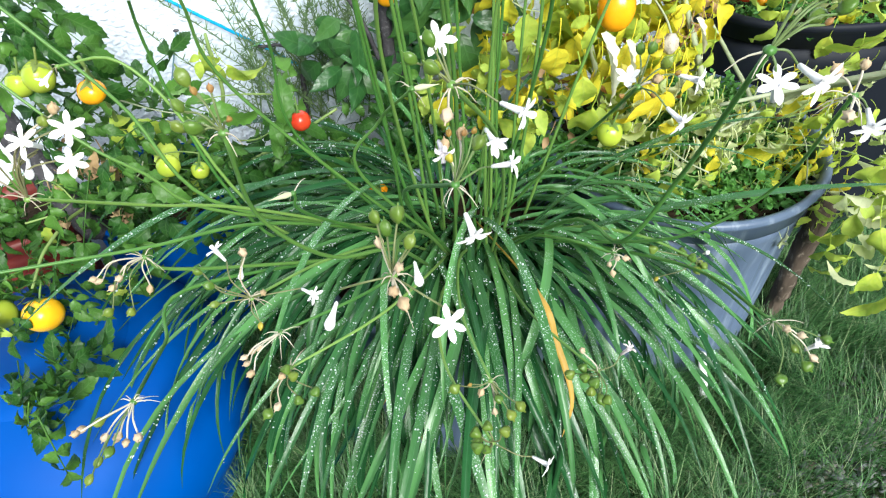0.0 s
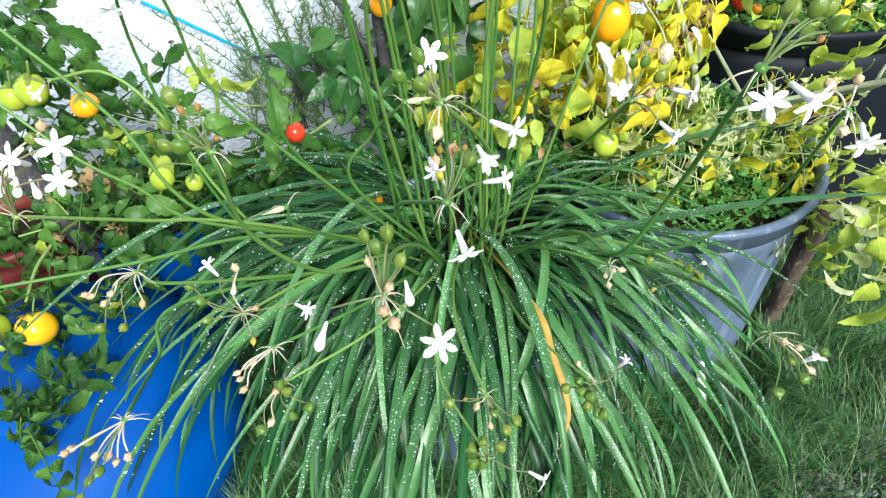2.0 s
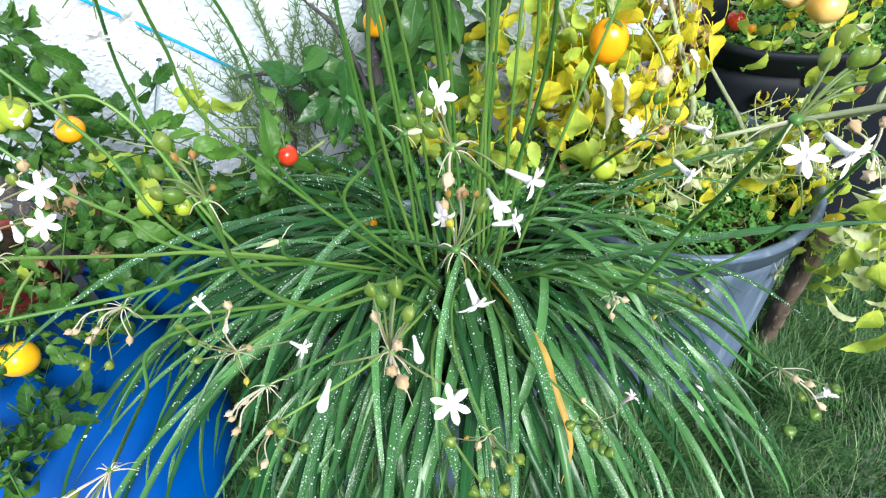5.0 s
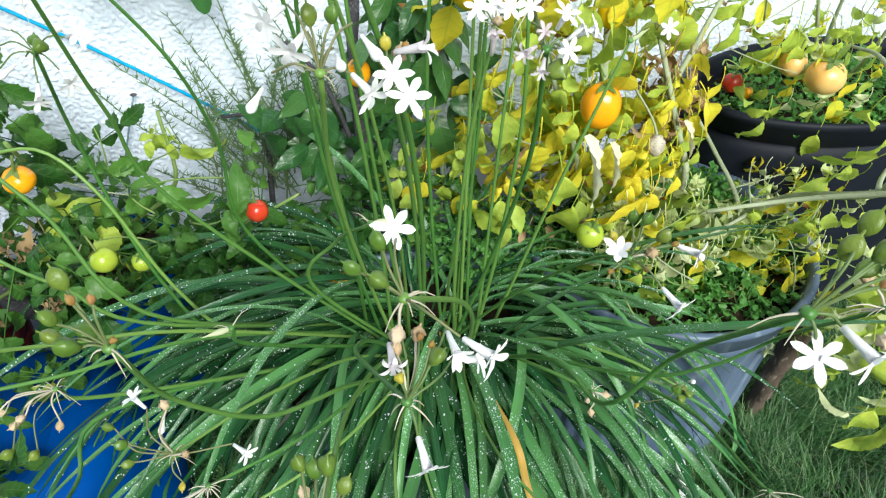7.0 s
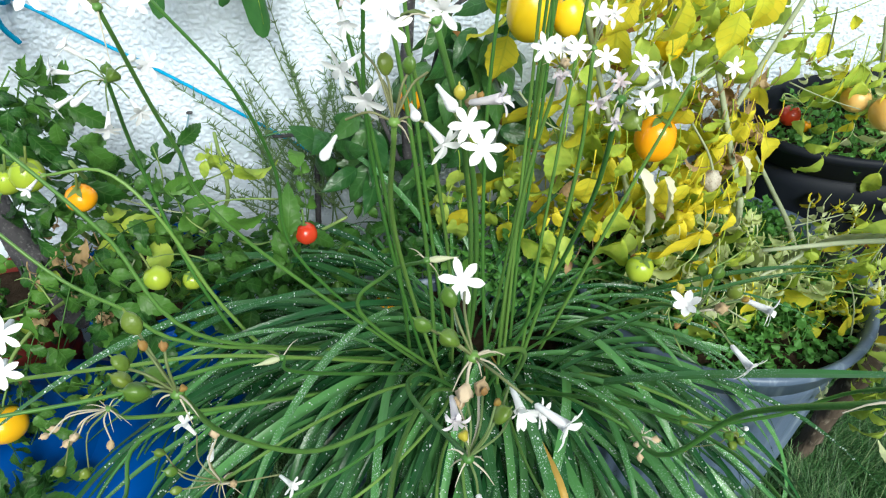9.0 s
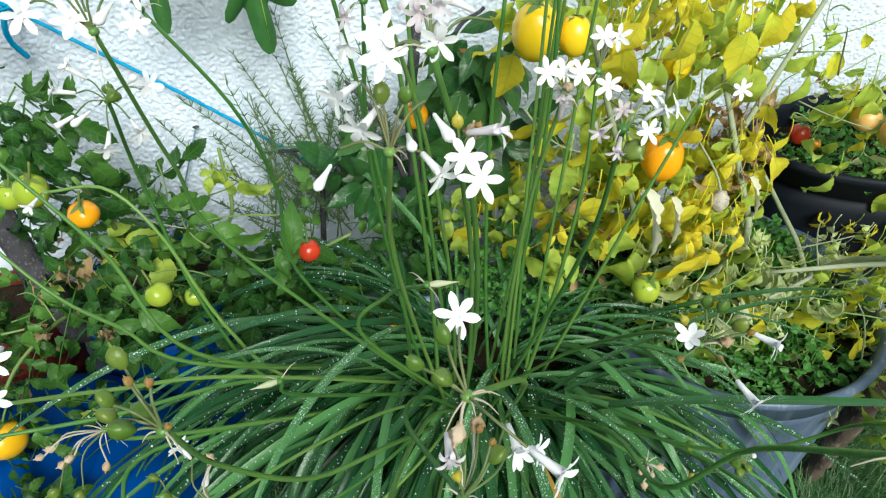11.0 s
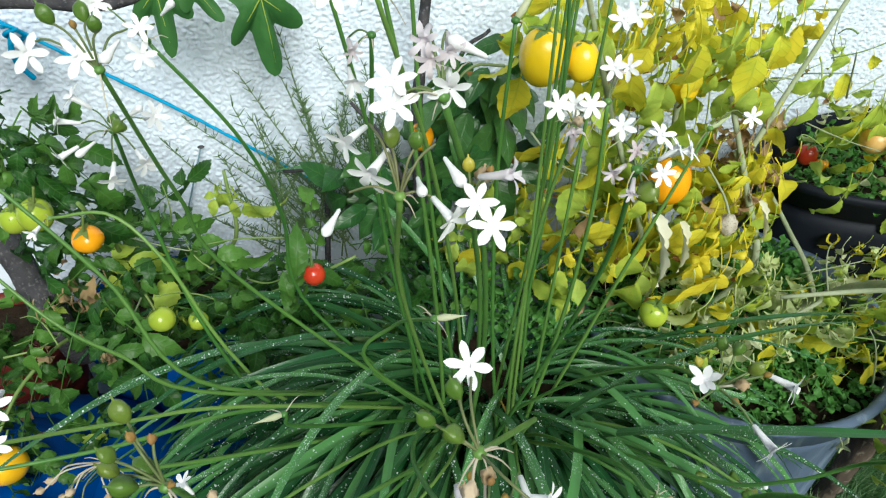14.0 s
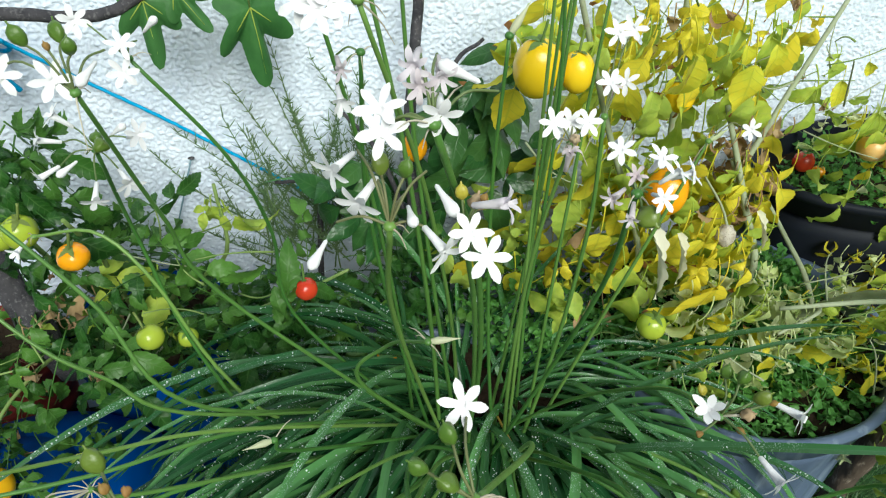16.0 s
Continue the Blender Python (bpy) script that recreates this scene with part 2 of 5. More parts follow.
def tube(path, radii, sides=6, caps=True):
    path = [Vector(p) for p in path]
    v, f = [], []
    for p, (t, s, n), r in zip(path, frames(path), radii):
        for k in range(sides):
            a = 2 * math.pi * k / sides
            v.append(p + r * (math.cos(a) * s + math.sin(a) * n))
    for i in range(len(path) - 1):
        for k in range(sides):
            a, b = i * sides + k, i * sides + (k + 1) % sides
            f.append((a, b, b + sides, a + sides))
    if caps:
        f.append(tuple(range(sides))[::-1])
        f.append(tuple(range(len(v) - sides, len(v))))
    return v, f


def lathe(profile, seg=48, wave=None):
    """Turns (radius, height) round z. wave(angle, height) gives a factor on the radius."""
    v, f = [], []
    for r, z in profile:
        for k in range(seg):
            a = 2 * math.pi * k / seg
            q = r * (wave(a, z) if wave else 1)
            v.append((q * math.cos(a), q * math.sin(a), z))
    for i in range(len(profile) - 1):
        for k in range(seg):
            a, b = i * seg + k, i * seg + (k + 1) % seg
            f.append((a, b, b + seg, a + seg))
    return v, f


def curve_path(points, n=14):
    """A smooth path through the points (Catmull-Rom)."""
    p = [Vector(q) for q in points]
    p = [2 * p[0] - p[1], *p, 2 * p[-1] - p[-2]]
    out, spans = [], len(p) - 3
    for i in range(n + 1):
        u = i / n * spans
        k = min(int(u), spans - 1)
        u -= k
        a, b, c, d = p[k : k + 4]
        out.append(0.5 * (2 * b + (c - a) * u + (2 * a - 5 * b + 4 * c - d) * u * u + (3 * b - a - 3 * c + d) * u**3))
    return out


def blade(path, width, up, fold=0.25, tip=0.25, base=0.7):
    """A long leaf along a path: a shallow channel that narrows to its tip."""
    v, f, n = [], [], len(path) - 1
    for i, p in enumerate(path):
        t = (path[min(i + 1, n)] - path[max(i - 1, 0)]).normalized()
        side = t.cross(up)
        side = side.normalized() if side.length > 1e-4 else Vector((1, 0, 0))
        nor = side.cross(t).normalized()
        s = i / n
        w = width * min(1, base + (1 - base) * s / 0.25) * (1 if s < 1 - tip else max(0.04, (1 - (s - 1 + tip) / tip) ** 0.7))
        v += [p - side * w + nor * w * fold * 2, p - side * w * 0.45 + nor * w * fold * 0.6, p, p + side * w * 0.45 + nor * w * fold * 0.6, p + side * w + nor * w * fold * 2]
    for i in range(n):
        for k in range(4):
            a = 5 * i + k
            f.append((a, a + 1, a + 6, a + 5))
    along = [(q, i / n, 1.0) for i in range(n + 1) for q in (-1.0, -0.45, 0.0, 0.45, 1.0)]
    return v, f, 0, along


def ball(r, seg=12, rings=8, squash=(1, 1, 1)):
    v, f = [(0, 0, -r * squash[2])], []
    for i in range(1, rings):
        a = math.pi * i / rings - math.pi / 2
        for k in range(seg):
            b = 2 * math.pi * k / seg
            v.append((r * math.cos(a) * math.cos(b) * squash[0], r * math.cos(a) * math.sin(b) * squash[1], r * math.sin(a) * squash[2]))
    v.append((0, 0, r * squash[2]))
    for k in range(seg):
        f.append((0, 1 + (k + 1) % seg, 1 + k))
    for i in range(rings - 2):
        for k in range(seg):
            a, b = 1 + i * seg + k, 1 + i * seg + (k + 1) % seg
            f.append((a, b, b + seg, a + seg))
    last = len(v) - 1
    for k in range(seg):
        f.append((last, last - seg + k, last - seg + (k + 1) % seg))
    return v, f


def rnd(a, b):
    return random.uniform(a, b)


# ---- setting ----
WALL_Y = 1.285


def build_wall():
    nx, nz, w, h, z0, x0 = 940, 340, 2.1, 0.75, 0.35, -0.6
    g = Geo()
    v, f = [], []
    for j in range(nz + 1):
        for i in range(nx + 1):
            x, z = x0 + w * i / nx, z0 + h * j / nz
            q = Vector((x * 165, z * 190, 3))
            d = noise.noise(q) + 0.7 * noise.noise(q * 1.9) + 0.15 * noise.noise(q * 0.35)
            v.append((x, WALL_Y - 0.0046 * max(-0.35, min(0.9, d)), z))
    for j in range(nz):
        for i in range(nx):
            a = j * (nx + 1) + i
            f.append((a, a + 1, a + nx + 2, a + nx + 1))
    g.add(v, f)
    # the plain rest of the wall, and its thickness
    for xa, xb, za, zb in ((-6, x0, 0, 3.2), (x0 + w, 8, 0, 3.2), (x0, x0 + w, z0 + h, 3.2), (x0, x0 + w, 0, z0)):
        g.add([(xa, WALL_Y, za), (xb, WALL_Y, za), (xb, WALL_Y, zb), (xa, WALL_Y, zb)], [(0, 1, 2, 3)])
    g.add([(-6, WALL_Y + 0.25, 0), (8, WALL_Y + 0.25, 0), (8, WALL_Y + 0.25, 3.2), (-6, WALL_Y + 0.25, 3.2)], [(3, 2, 1, 0)])
    g.add([(-6, WALL_Y, 3.2), (8, WALL_Y, 3.2), (8, WALL_Y + 0.25, 3.2), (-6, WALL_Y + 0.25, 3.2)], [(0, 1, 2, 3)])
    ob = new("wall_north", g.mesh("wall_north", STUCCO))
    tagged(ob, "white roughcast rendered house wall", "wall", kind="structure")


def build_ground():
    g = Geo()
    s = 60
    g.add([(-s, -s, 0), (s, -s, 0), (s, s, 0), (-s, s, 0)], [(0, 1, 2, 3)])
    tagged(new("ground", g.mesh("ground", EARTH)), "dark damp earth under grass and gravel", "ground", kind="structure")


build_wall()
build_ground()


def planter(name, place, r, h, taper, plastic, label, ribs=0, rim=0.022, soil=0.05, oblong=1.0):
    """A plastic planter: ribbed body with a rolled rim, and the soil in it. oblong stretches it along the wall."""
    pot = thing(name, place, label, "plant pot")
    wide = Matrix.Diagonal((oblong, 1, 1, 1))
    rb = r * taper
    prof = [(0.001, 0.0), (rb * 0.96, 0.0), (rb, 0.008)]
    n = 14
    for i in range(1, n + 1):
        u = i / n
        prof.append((rb + (r * 0.955 - rb) * u, 0.008 + (h - rim * 2.2 - 0.008) * u))
    body_top = prof[-1]
    inner = [(body_top[0] - 0.004, body_top[1]), (rb - 0.004, h * 0.4), (0.001, h * 0.4)]

    def wave(a, z):
        if not ribs or z < 0.012 or z > h - rim * 3.4:
            return 1
        k = min(1, (h - rim * 3.4 - z) / 0.05)
        return 1 - 0.02 * k * (0.5 + 0.5 * math.cos(ribs * a))

    g = Geo().add(*lathe(prof + inner, 6 * ribs if ribs else 64, wave))
    part("body", g.mesh("pot_body", plastic), pot, wide)
    rr = [(r * 0.955 - 0.004, h - rim * 2.2), (r * 0.985, h - rim * 2.1), (r * 0.99, h - rim * 0.9), (r * 1.02, h - rim * 0.7),
          (r * 1.035, h - rim * 0.35), (r * 1.025, h - 0.002), (r * 1.0, h), (r * 0.975, h - 0.003), (r * 0.955, h - rim), (r * 0.945, h - rim * 2.4)]
    part("rim", Geo().add(*lathe(rr, 72)).mesh("pot_rim", plastic), pot, wide)
    sv, sf = [(0, 0, h - soil + 0.01)], []
    for i in range(1, 9):
        for k in range(40):
            a, q = 2 * math.pi * k / 40, r * 0.95 * i / 8
            x, y = q * math.cos(a), q * math.sin(a)
            sv.append((x, y, h - soil + 0.018 * noise.noise(Vector((x * 18 + place[0] * 9, y * 18, 1)))))
    for k in range(40):
        sf.append((0, 1 + k, 1 + (k + 1) % 40))
    for i in range(7):
        for k in range(40):
            a, b = 1 + i * 40 + k, 1 + i * 40 + (k + 1) % 40
            sf.append((a, a + 40, b + 40, b))
    part("soil", Geo().add(sv, sf).mesh("soil", SOIL), pot, wide, label="dark damp potting soil")
    return pot


NEAR = (0.672, 0.86)
MID = (0.19, 0.75)
planter("planter", (*NEAR, 0), 0.244, 0.46, 0.88, GREY_PLASTIC, "large grey ribbed plastic planter with a rolled rim on the grass", 40, 0.024, 0.04)
planter("planter", (*MID, 0), 0.205, 0.43, 0.76, GREY_PLASTIC, "grey plastic planter hidden under drooping strap leaves", 36, 0.02, 0.03)
planter("planter", (1.148, 1.062, 0), 0.18, 0.6, 0.84, DARK_PLASTIC, "tall dark oblong plastic tub holding weeds and tomatoes by the wall", 0, 0.024, 0.05, 1.79)
planter("planter", (1.72, 1.075, 0), 0.185, 0.58, 0.8, DARK_PLASTIC, "second tall dark plastic tub farther along the wall", 0, 0.024, 0.05)
planter("planter", (-0.30, 1.11, 0), 0.14, 0.40, 0.78, BLUE_PLASTIC, "blue plastic planter with black soil behind the drum", 0, 0.016, 0.03)


def blue_drum():
    d = thing("drum", (-0.46, 0.76, 0), "smooth bright blue plastic drum with a domed top", "drum")
    prof = [(0.001, 0), (0.2, 0), (0.222, 0.012)]
    for i in range(22):
        a = radians(-50 + 118 * i / 21)
        prof.append((0.001 + 0.268 * max(0, math.cos(a)) ** 0.75, 0.21 + 0.19 * math.sin(a)))
    part("shell", Geo().add(*lathe(prof, 72)).mesh("drum_shell", BLUE_PLASTIC), d)
    r, z = prof[-1]
    lid = [(r + 0.002, z - 0.003), (r + 0.001, z + 0.001), (r * 0.8, z + 0.007), (r * 0.5, z + 0.011), (0.001, z + 0.013)]
    part("lid", Geo().add(*lathe(lid, 60)).mesh("drum_lid", BLUE_PLASTIC), d)

blue_drum()

# ---- society garlic in the middle planter ----
CROWN = Vector((0.238, 0.81, 0.43))


def blade_path(length, e0, bend, power, twist, n=14):
    """Rises at e0 degrees and bows over, in the local x-z plane, drifting sideways."""
    p, out, d = Vector((0, 0, 0)), [Vector((0, 0, 0))], length / n
    for i in range(n):
        s = (i + 0.5) / n
        a = radians(e0 - bend * s**power)
        yaw = twist * s + 0.1 * math.sin(6 * s + 40 * twist) * s
        a += 0.06 * math.sin(8 * s + 60 * twist)
        p = p + d * Vector((math.cos(a) * math.cos(yaw), math.cos(a) * math.sin(yaw), math.sin(a)))
        out.append(p)
    return out


def blade_variants(count, mats):
    out = []
    for k in range(count):
        kind = k % 4
        L = rnd(0.36, 0.56)
        e0 = (rnd(74, 88), rnd(58, 76), rnd(40, 60), rnd(62, 82))[kind]
        bend = (rnd(145, 172), rnd(125, 158), rnd(90, 125), rnd(85, 125))[kind]
        path = blade_path(L, e0, bend, rnd(0.5, 0.95), rnd(-0.4, 0.4), 18)
        w = rnd(0.0038, 0.006)
        g = Geo().add(*blade(path, w, Vector((-0.6, 0, 1)), rnd(0.06, 0.28), rnd(0.3, 0.6)))
        centre = rnd(6, 11)
        for _ in range((4, 24, 60)[k % 3] if len(mats) > 1 else 0):
            i = min(16, max(2, int(random.gauss(centre, 2.6))))
            q = path[i].lerp(path[i + 1], random.random())
            r = rnd(0.0004, 0.0009) * (1.4 if random.random() < 0.15 else 1)
            side = (path[i + 1] - path[i]).cross(Vector((-0.6, 0, 1))).normalized()
            nor = side.cross(path[i + 1] - path[i]).normalized()
            b = Geo().add(*ball(r, 6, 4))
            g.join(b, Matrix.Translation(q + side * rnd(-0.75, 0.75) * w + nor * r * 0.8), 1)
        out.append(g.mesh("garlic_leaf", mats))
    return out


PLANT = thing("society_garlic", CROWN, "society garlic clump with wet green strap leaves and white star flowers", "plant")


def garlic_leaves():
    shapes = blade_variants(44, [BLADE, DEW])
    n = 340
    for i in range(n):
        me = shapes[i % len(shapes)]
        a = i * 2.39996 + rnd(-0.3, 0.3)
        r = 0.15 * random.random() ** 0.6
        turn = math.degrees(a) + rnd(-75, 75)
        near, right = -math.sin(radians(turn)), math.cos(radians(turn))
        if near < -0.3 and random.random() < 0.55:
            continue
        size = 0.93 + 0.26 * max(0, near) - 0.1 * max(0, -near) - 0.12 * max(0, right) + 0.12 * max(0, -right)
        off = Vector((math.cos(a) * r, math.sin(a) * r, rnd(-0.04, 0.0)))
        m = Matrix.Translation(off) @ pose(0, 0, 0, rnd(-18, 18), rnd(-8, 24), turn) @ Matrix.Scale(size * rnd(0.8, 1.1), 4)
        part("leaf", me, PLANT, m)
    for i in range(64):
        turn = rnd(-150, -30)
        off = Vector((math.cos(radians(turn)) * rnd(0.08, 0.16), math.sin(radians(turn)) * rnd(0.08, 0.16), rnd(-0.01, 0.03)))
        part("leaf", shapes[(i * 4 + 1 + i % 2) % len(shapes)], PLANT, Matrix.Translation(off) @ pose(0, 0, 0, rnd(-20, 20), rnd(4, 26), turn + rnd(-15, 15)) @ Matrix.Scale(rnd(0.9, 1.22), 4))
    # the longest ones trail to the side of the drum
    for i in range(44):
        turn = rnd(-172, -112)
        off = Vector((math.cos(radians(turn)) * rnd(0.06, 0.14), math.sin(radians(turn)) * rnd(0.06, 0.14), rnd(-0.01, 0.03)))
        part("leaf", shapes[(i * 4 + 1 + i % 2) % len(shapes)], PLANT, Matrix.Translation(off) @ pose(0, 0, 0, rnd(-16, 16), rnd(0, 22), turn) @ Matrix.Scale(rnd(1.05, 1.35), 4))
    # and some lie out flat towards the wall side of the drum
    for i in range(34):
        turn = rnd(150, 208)
        off = Vector((math.cos(radians(turn)) * rnd(0.04, 0.13), math.sin(radians(turn)) * rnd(0.04, 0.13), rnd(-0.01, 0.04)))
        part("leaf", shapes[(i * 4 + 1 + i % 2) % len(shapes)], PLANT, Matrix.Translation(off) @ pose(0, 0, 0, rnd(-25, 25), rnd(-14, 12), turn) @ Matrix.Scale(rnd(0.95, 1.3), 4))
    # a few withered ones hang over the front of the pot
    for pts, w in (([(0.242, 0.500, 0.548), (0.247, 0.445, 0.515), (0.251, 0.395, 0.466), (0.237, 0.378, 0.408)], 0.0046), ([(0.093, 0.550, 0.333), (0.079, 0.520, 0.277), (0.075, 0.510, 0.154)], 0.0028), ([(0.2, 0.66, 0.44), (0.12, 0.56, 0.46), (0.03, 0.5, 0.40), (-0.02, 0.48, 0.33)], 0.002)):
        path = curve_path([CROWN + Vector((0, -0.06, 0.03)), *pts], 20)
        g = Geo().add(*blade([q - CROWN for q in path], w, Vector((0.3, -1, 0.6)), 0.3, 0.4))
        part("leaf", g.mesh("dry_leaf", BLADE_YELLOW), PLANT, None, "withered yellow leaf")


garlic_leaves()


def petal_geo(length, width, lift, curl):
    """One petal along +x from the throat, rising by lift degrees at first."""
    g, v, f, n = Geo(), [], [], 6
    p = Vector((0.0012, 0, 0))
    for i in range(n + 1):
        s = i / n
        w = width * (0.6 + 0.4 * s / 0.55 if s < 0.55 else max(0.1, max(0, 1 - ((s - 0.55) / 0.455) ** 2) ** 0.65))
        a = radians(lift - curl * s)
        v += [p + Vector((0, -w, 0.12 * w)), p + Vector((0, 0, -0.1 * w)), p + Vector((0, w, 0.12 * w))]
        p = p + length / n * Vector((math.cos(a), 0, math.sin(a)))
    for i in range(n):
        for k in range(2):
            q = 3 * i + k
            f.append((q, q + 1, q + 4, q + 3))
    return g.add(v, f)


def flower_mesh(kind, seed):
    """A six-petalled star on a long tube; z looks out of its mouth. 0 open, 1 half open, 2 bud, 3 faded."""
    rng = random.Random(seed)
    g = Geo()
    if kind == 2:
        g.add(*lathe([(0.0003, -0.02), (0.0013, -0.018), (0.0016, -0.01), (0.0024, -0.002), (0.0036, 0.006), (0.0034, 0.010), (0.0018, 0.0135), (0.0003, 0.0145)], 10))
        return g.mesh("flower_bud", PETAL)
    g.add(*lathe([(0.0004, -0.017), (0.0016, -0.016), (0.002, -0.008), (0.0026, -0.002), (0.003, 0.0004), (0.0014, -0.0004), (0.0001, -0.0006)], 10))
    for k in range(6):
        lift, curl = ((rng.uniform(5, 28), rng.uniform(5, 35)) if kind == 0 else (rng.uniform(45, 65), rng.uniform(0, 60)) if kind == 1 else (rng.uniform(40, 80), rng.uniform(60, 200)))
        size = rng.uniform(0.0096, 0.0118) * (0.85 if kind == 3 else 1)
        p = petal_geo(size, rng.uniform(0.0022, 0.0028) * (0.6 if kind == 3 else 1), lift, curl)
        g.join(p, pose(0, 0, 0.0005 * (k % 2), 0, 0, 60 * k + rng.uniform(-6, 6)))
    return g.mesh("flower", FADED if kind == 3 else PETAL)


STRAW = leafy("straw", (0.55, 0.5, 0.4), (0.64, 0.6, 0.5), (0.42, 0.36, 0.26), 0.7, 0.1, None, 0.2)
PEDICEL = leafy("pedicel", (0.1, 0.17, 0.05), (0.14, 0.2, 0.07), (0.2, 0.18, 0.09), 0.5, 0.05)
FADED = leafy("faded_petal", (0.72, 0.66, 0.74), (0.8, 0.76, 0.78), (0.62, 0.5, 0.52), 0.6, 0.25, None, 0.2)
POD = leafy("pod", (0.07, 0.15, 0.02), (0.12, 0.22, 0.035), (0.2, 0.25, 0.04), 0.35, 0.1, None, 0.5, 60)
POD_BROWN = leafy("pod_brown", (0.34, 0.17, 0.04), (0.24, 0.22, 0.05), (0.38, 0.2, 0.08), 0.5, 0.1, None, 0.3, 60)
DRY = leafy("dry_tan", (0.6, 0.45, 0.28), (0.5, 0.35, 0.2), (0.68, 0.56, 0.42), 0.7, 0.15, (0.25, 0.13, 0.06), 0.2, 90)
POD_YELLOW = leafy("pod_yellow", (0.42, 0.38, 0.04), (0.5, 0.42, 0.06), (0.4, 0.3, 0.05), 0.4, 0.1)
FLOWERS = {k: [flower_mesh(k, 10 * k + i) for i in range(4)] for k in range(4)}


def pod_mesh(kind):
    r, h = ((0.0045, 0.0125), (0.0036, 0.0095), (0.0036, 0.0095), (0.0036, 0.0072), (0.0038, 0.0102))[kind]
    prof = [(0.0004, -0.001), (r * 0.5, 0.0006), (r * 0.92, h * 0.3), (r, h * 0.55), (r * 0.8, h * 0.8), (r * 0.35, h * 0.95), (0.0006, h), (0.0005, h * 1.18), (0.0001, h * 1.2)]
    wave = (lambda a, z: 1 + 0.17 * math.cos(3 * a)) if kind != 2 else (lambda a, z: 1 + 0.28 * math.cos(5 * a + 500 * z) + 0.15 * math.sin(2 * a - 900 * z))
    return Geo().add(*lathe(prof, 14, wave)).mesh("seed_pod", (POD, POD_BROWN, DRY, POD, POD_YELLOW)[kind])


PODS = [pod_mesh(k) for k in range(5)]
STALKS = []


def aim(p, d, roll=0.0):
    return Matrix.Translation(p) @ Vector(d).to_track_quat("Z", "Y").to_matrix().to_4x4() @ pose(0, 0, 0, 0, 0, roll)


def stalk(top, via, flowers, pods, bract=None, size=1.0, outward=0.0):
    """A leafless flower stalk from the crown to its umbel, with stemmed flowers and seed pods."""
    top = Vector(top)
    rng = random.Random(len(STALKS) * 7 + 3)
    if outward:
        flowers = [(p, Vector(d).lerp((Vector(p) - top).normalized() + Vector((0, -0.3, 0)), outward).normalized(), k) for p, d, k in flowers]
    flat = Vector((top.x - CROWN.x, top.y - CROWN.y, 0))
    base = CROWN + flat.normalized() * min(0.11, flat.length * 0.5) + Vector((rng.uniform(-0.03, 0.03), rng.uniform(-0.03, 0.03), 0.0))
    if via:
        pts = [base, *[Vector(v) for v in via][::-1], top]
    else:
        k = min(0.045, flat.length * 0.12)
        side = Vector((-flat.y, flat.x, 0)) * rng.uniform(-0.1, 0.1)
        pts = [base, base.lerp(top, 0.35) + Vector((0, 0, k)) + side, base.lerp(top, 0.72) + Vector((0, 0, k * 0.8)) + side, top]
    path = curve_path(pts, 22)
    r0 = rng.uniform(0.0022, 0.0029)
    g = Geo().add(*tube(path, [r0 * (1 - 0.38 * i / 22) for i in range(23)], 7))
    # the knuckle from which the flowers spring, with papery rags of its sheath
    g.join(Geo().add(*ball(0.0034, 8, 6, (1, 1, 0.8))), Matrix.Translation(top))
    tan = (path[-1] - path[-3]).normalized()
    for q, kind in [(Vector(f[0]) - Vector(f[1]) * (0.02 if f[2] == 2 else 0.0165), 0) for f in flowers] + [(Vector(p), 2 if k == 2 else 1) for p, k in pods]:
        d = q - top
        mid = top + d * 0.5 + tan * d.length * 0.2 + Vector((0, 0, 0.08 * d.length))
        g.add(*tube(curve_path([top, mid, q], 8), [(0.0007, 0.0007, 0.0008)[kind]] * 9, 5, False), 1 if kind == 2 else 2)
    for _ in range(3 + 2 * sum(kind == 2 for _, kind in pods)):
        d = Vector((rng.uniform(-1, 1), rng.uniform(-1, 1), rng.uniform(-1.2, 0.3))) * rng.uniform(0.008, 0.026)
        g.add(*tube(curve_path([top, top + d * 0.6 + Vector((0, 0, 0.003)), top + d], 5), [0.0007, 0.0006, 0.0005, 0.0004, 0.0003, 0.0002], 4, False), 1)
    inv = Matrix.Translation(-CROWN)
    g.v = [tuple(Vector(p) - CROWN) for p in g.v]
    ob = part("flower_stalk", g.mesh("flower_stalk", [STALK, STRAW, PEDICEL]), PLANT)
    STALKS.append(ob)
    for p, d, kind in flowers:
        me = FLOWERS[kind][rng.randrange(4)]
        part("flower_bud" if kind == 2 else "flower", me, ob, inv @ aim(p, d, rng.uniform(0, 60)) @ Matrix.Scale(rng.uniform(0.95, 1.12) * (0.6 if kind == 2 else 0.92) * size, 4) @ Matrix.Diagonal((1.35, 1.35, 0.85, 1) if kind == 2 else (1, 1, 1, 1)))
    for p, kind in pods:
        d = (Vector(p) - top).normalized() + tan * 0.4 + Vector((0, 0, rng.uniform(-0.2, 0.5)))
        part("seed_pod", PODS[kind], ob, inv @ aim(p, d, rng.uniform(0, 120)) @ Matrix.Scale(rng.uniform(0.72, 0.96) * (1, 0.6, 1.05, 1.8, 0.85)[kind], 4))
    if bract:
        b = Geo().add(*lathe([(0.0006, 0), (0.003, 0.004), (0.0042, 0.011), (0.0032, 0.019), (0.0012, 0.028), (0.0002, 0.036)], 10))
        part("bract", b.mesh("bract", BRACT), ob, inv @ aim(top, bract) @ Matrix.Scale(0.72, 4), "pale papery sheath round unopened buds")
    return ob


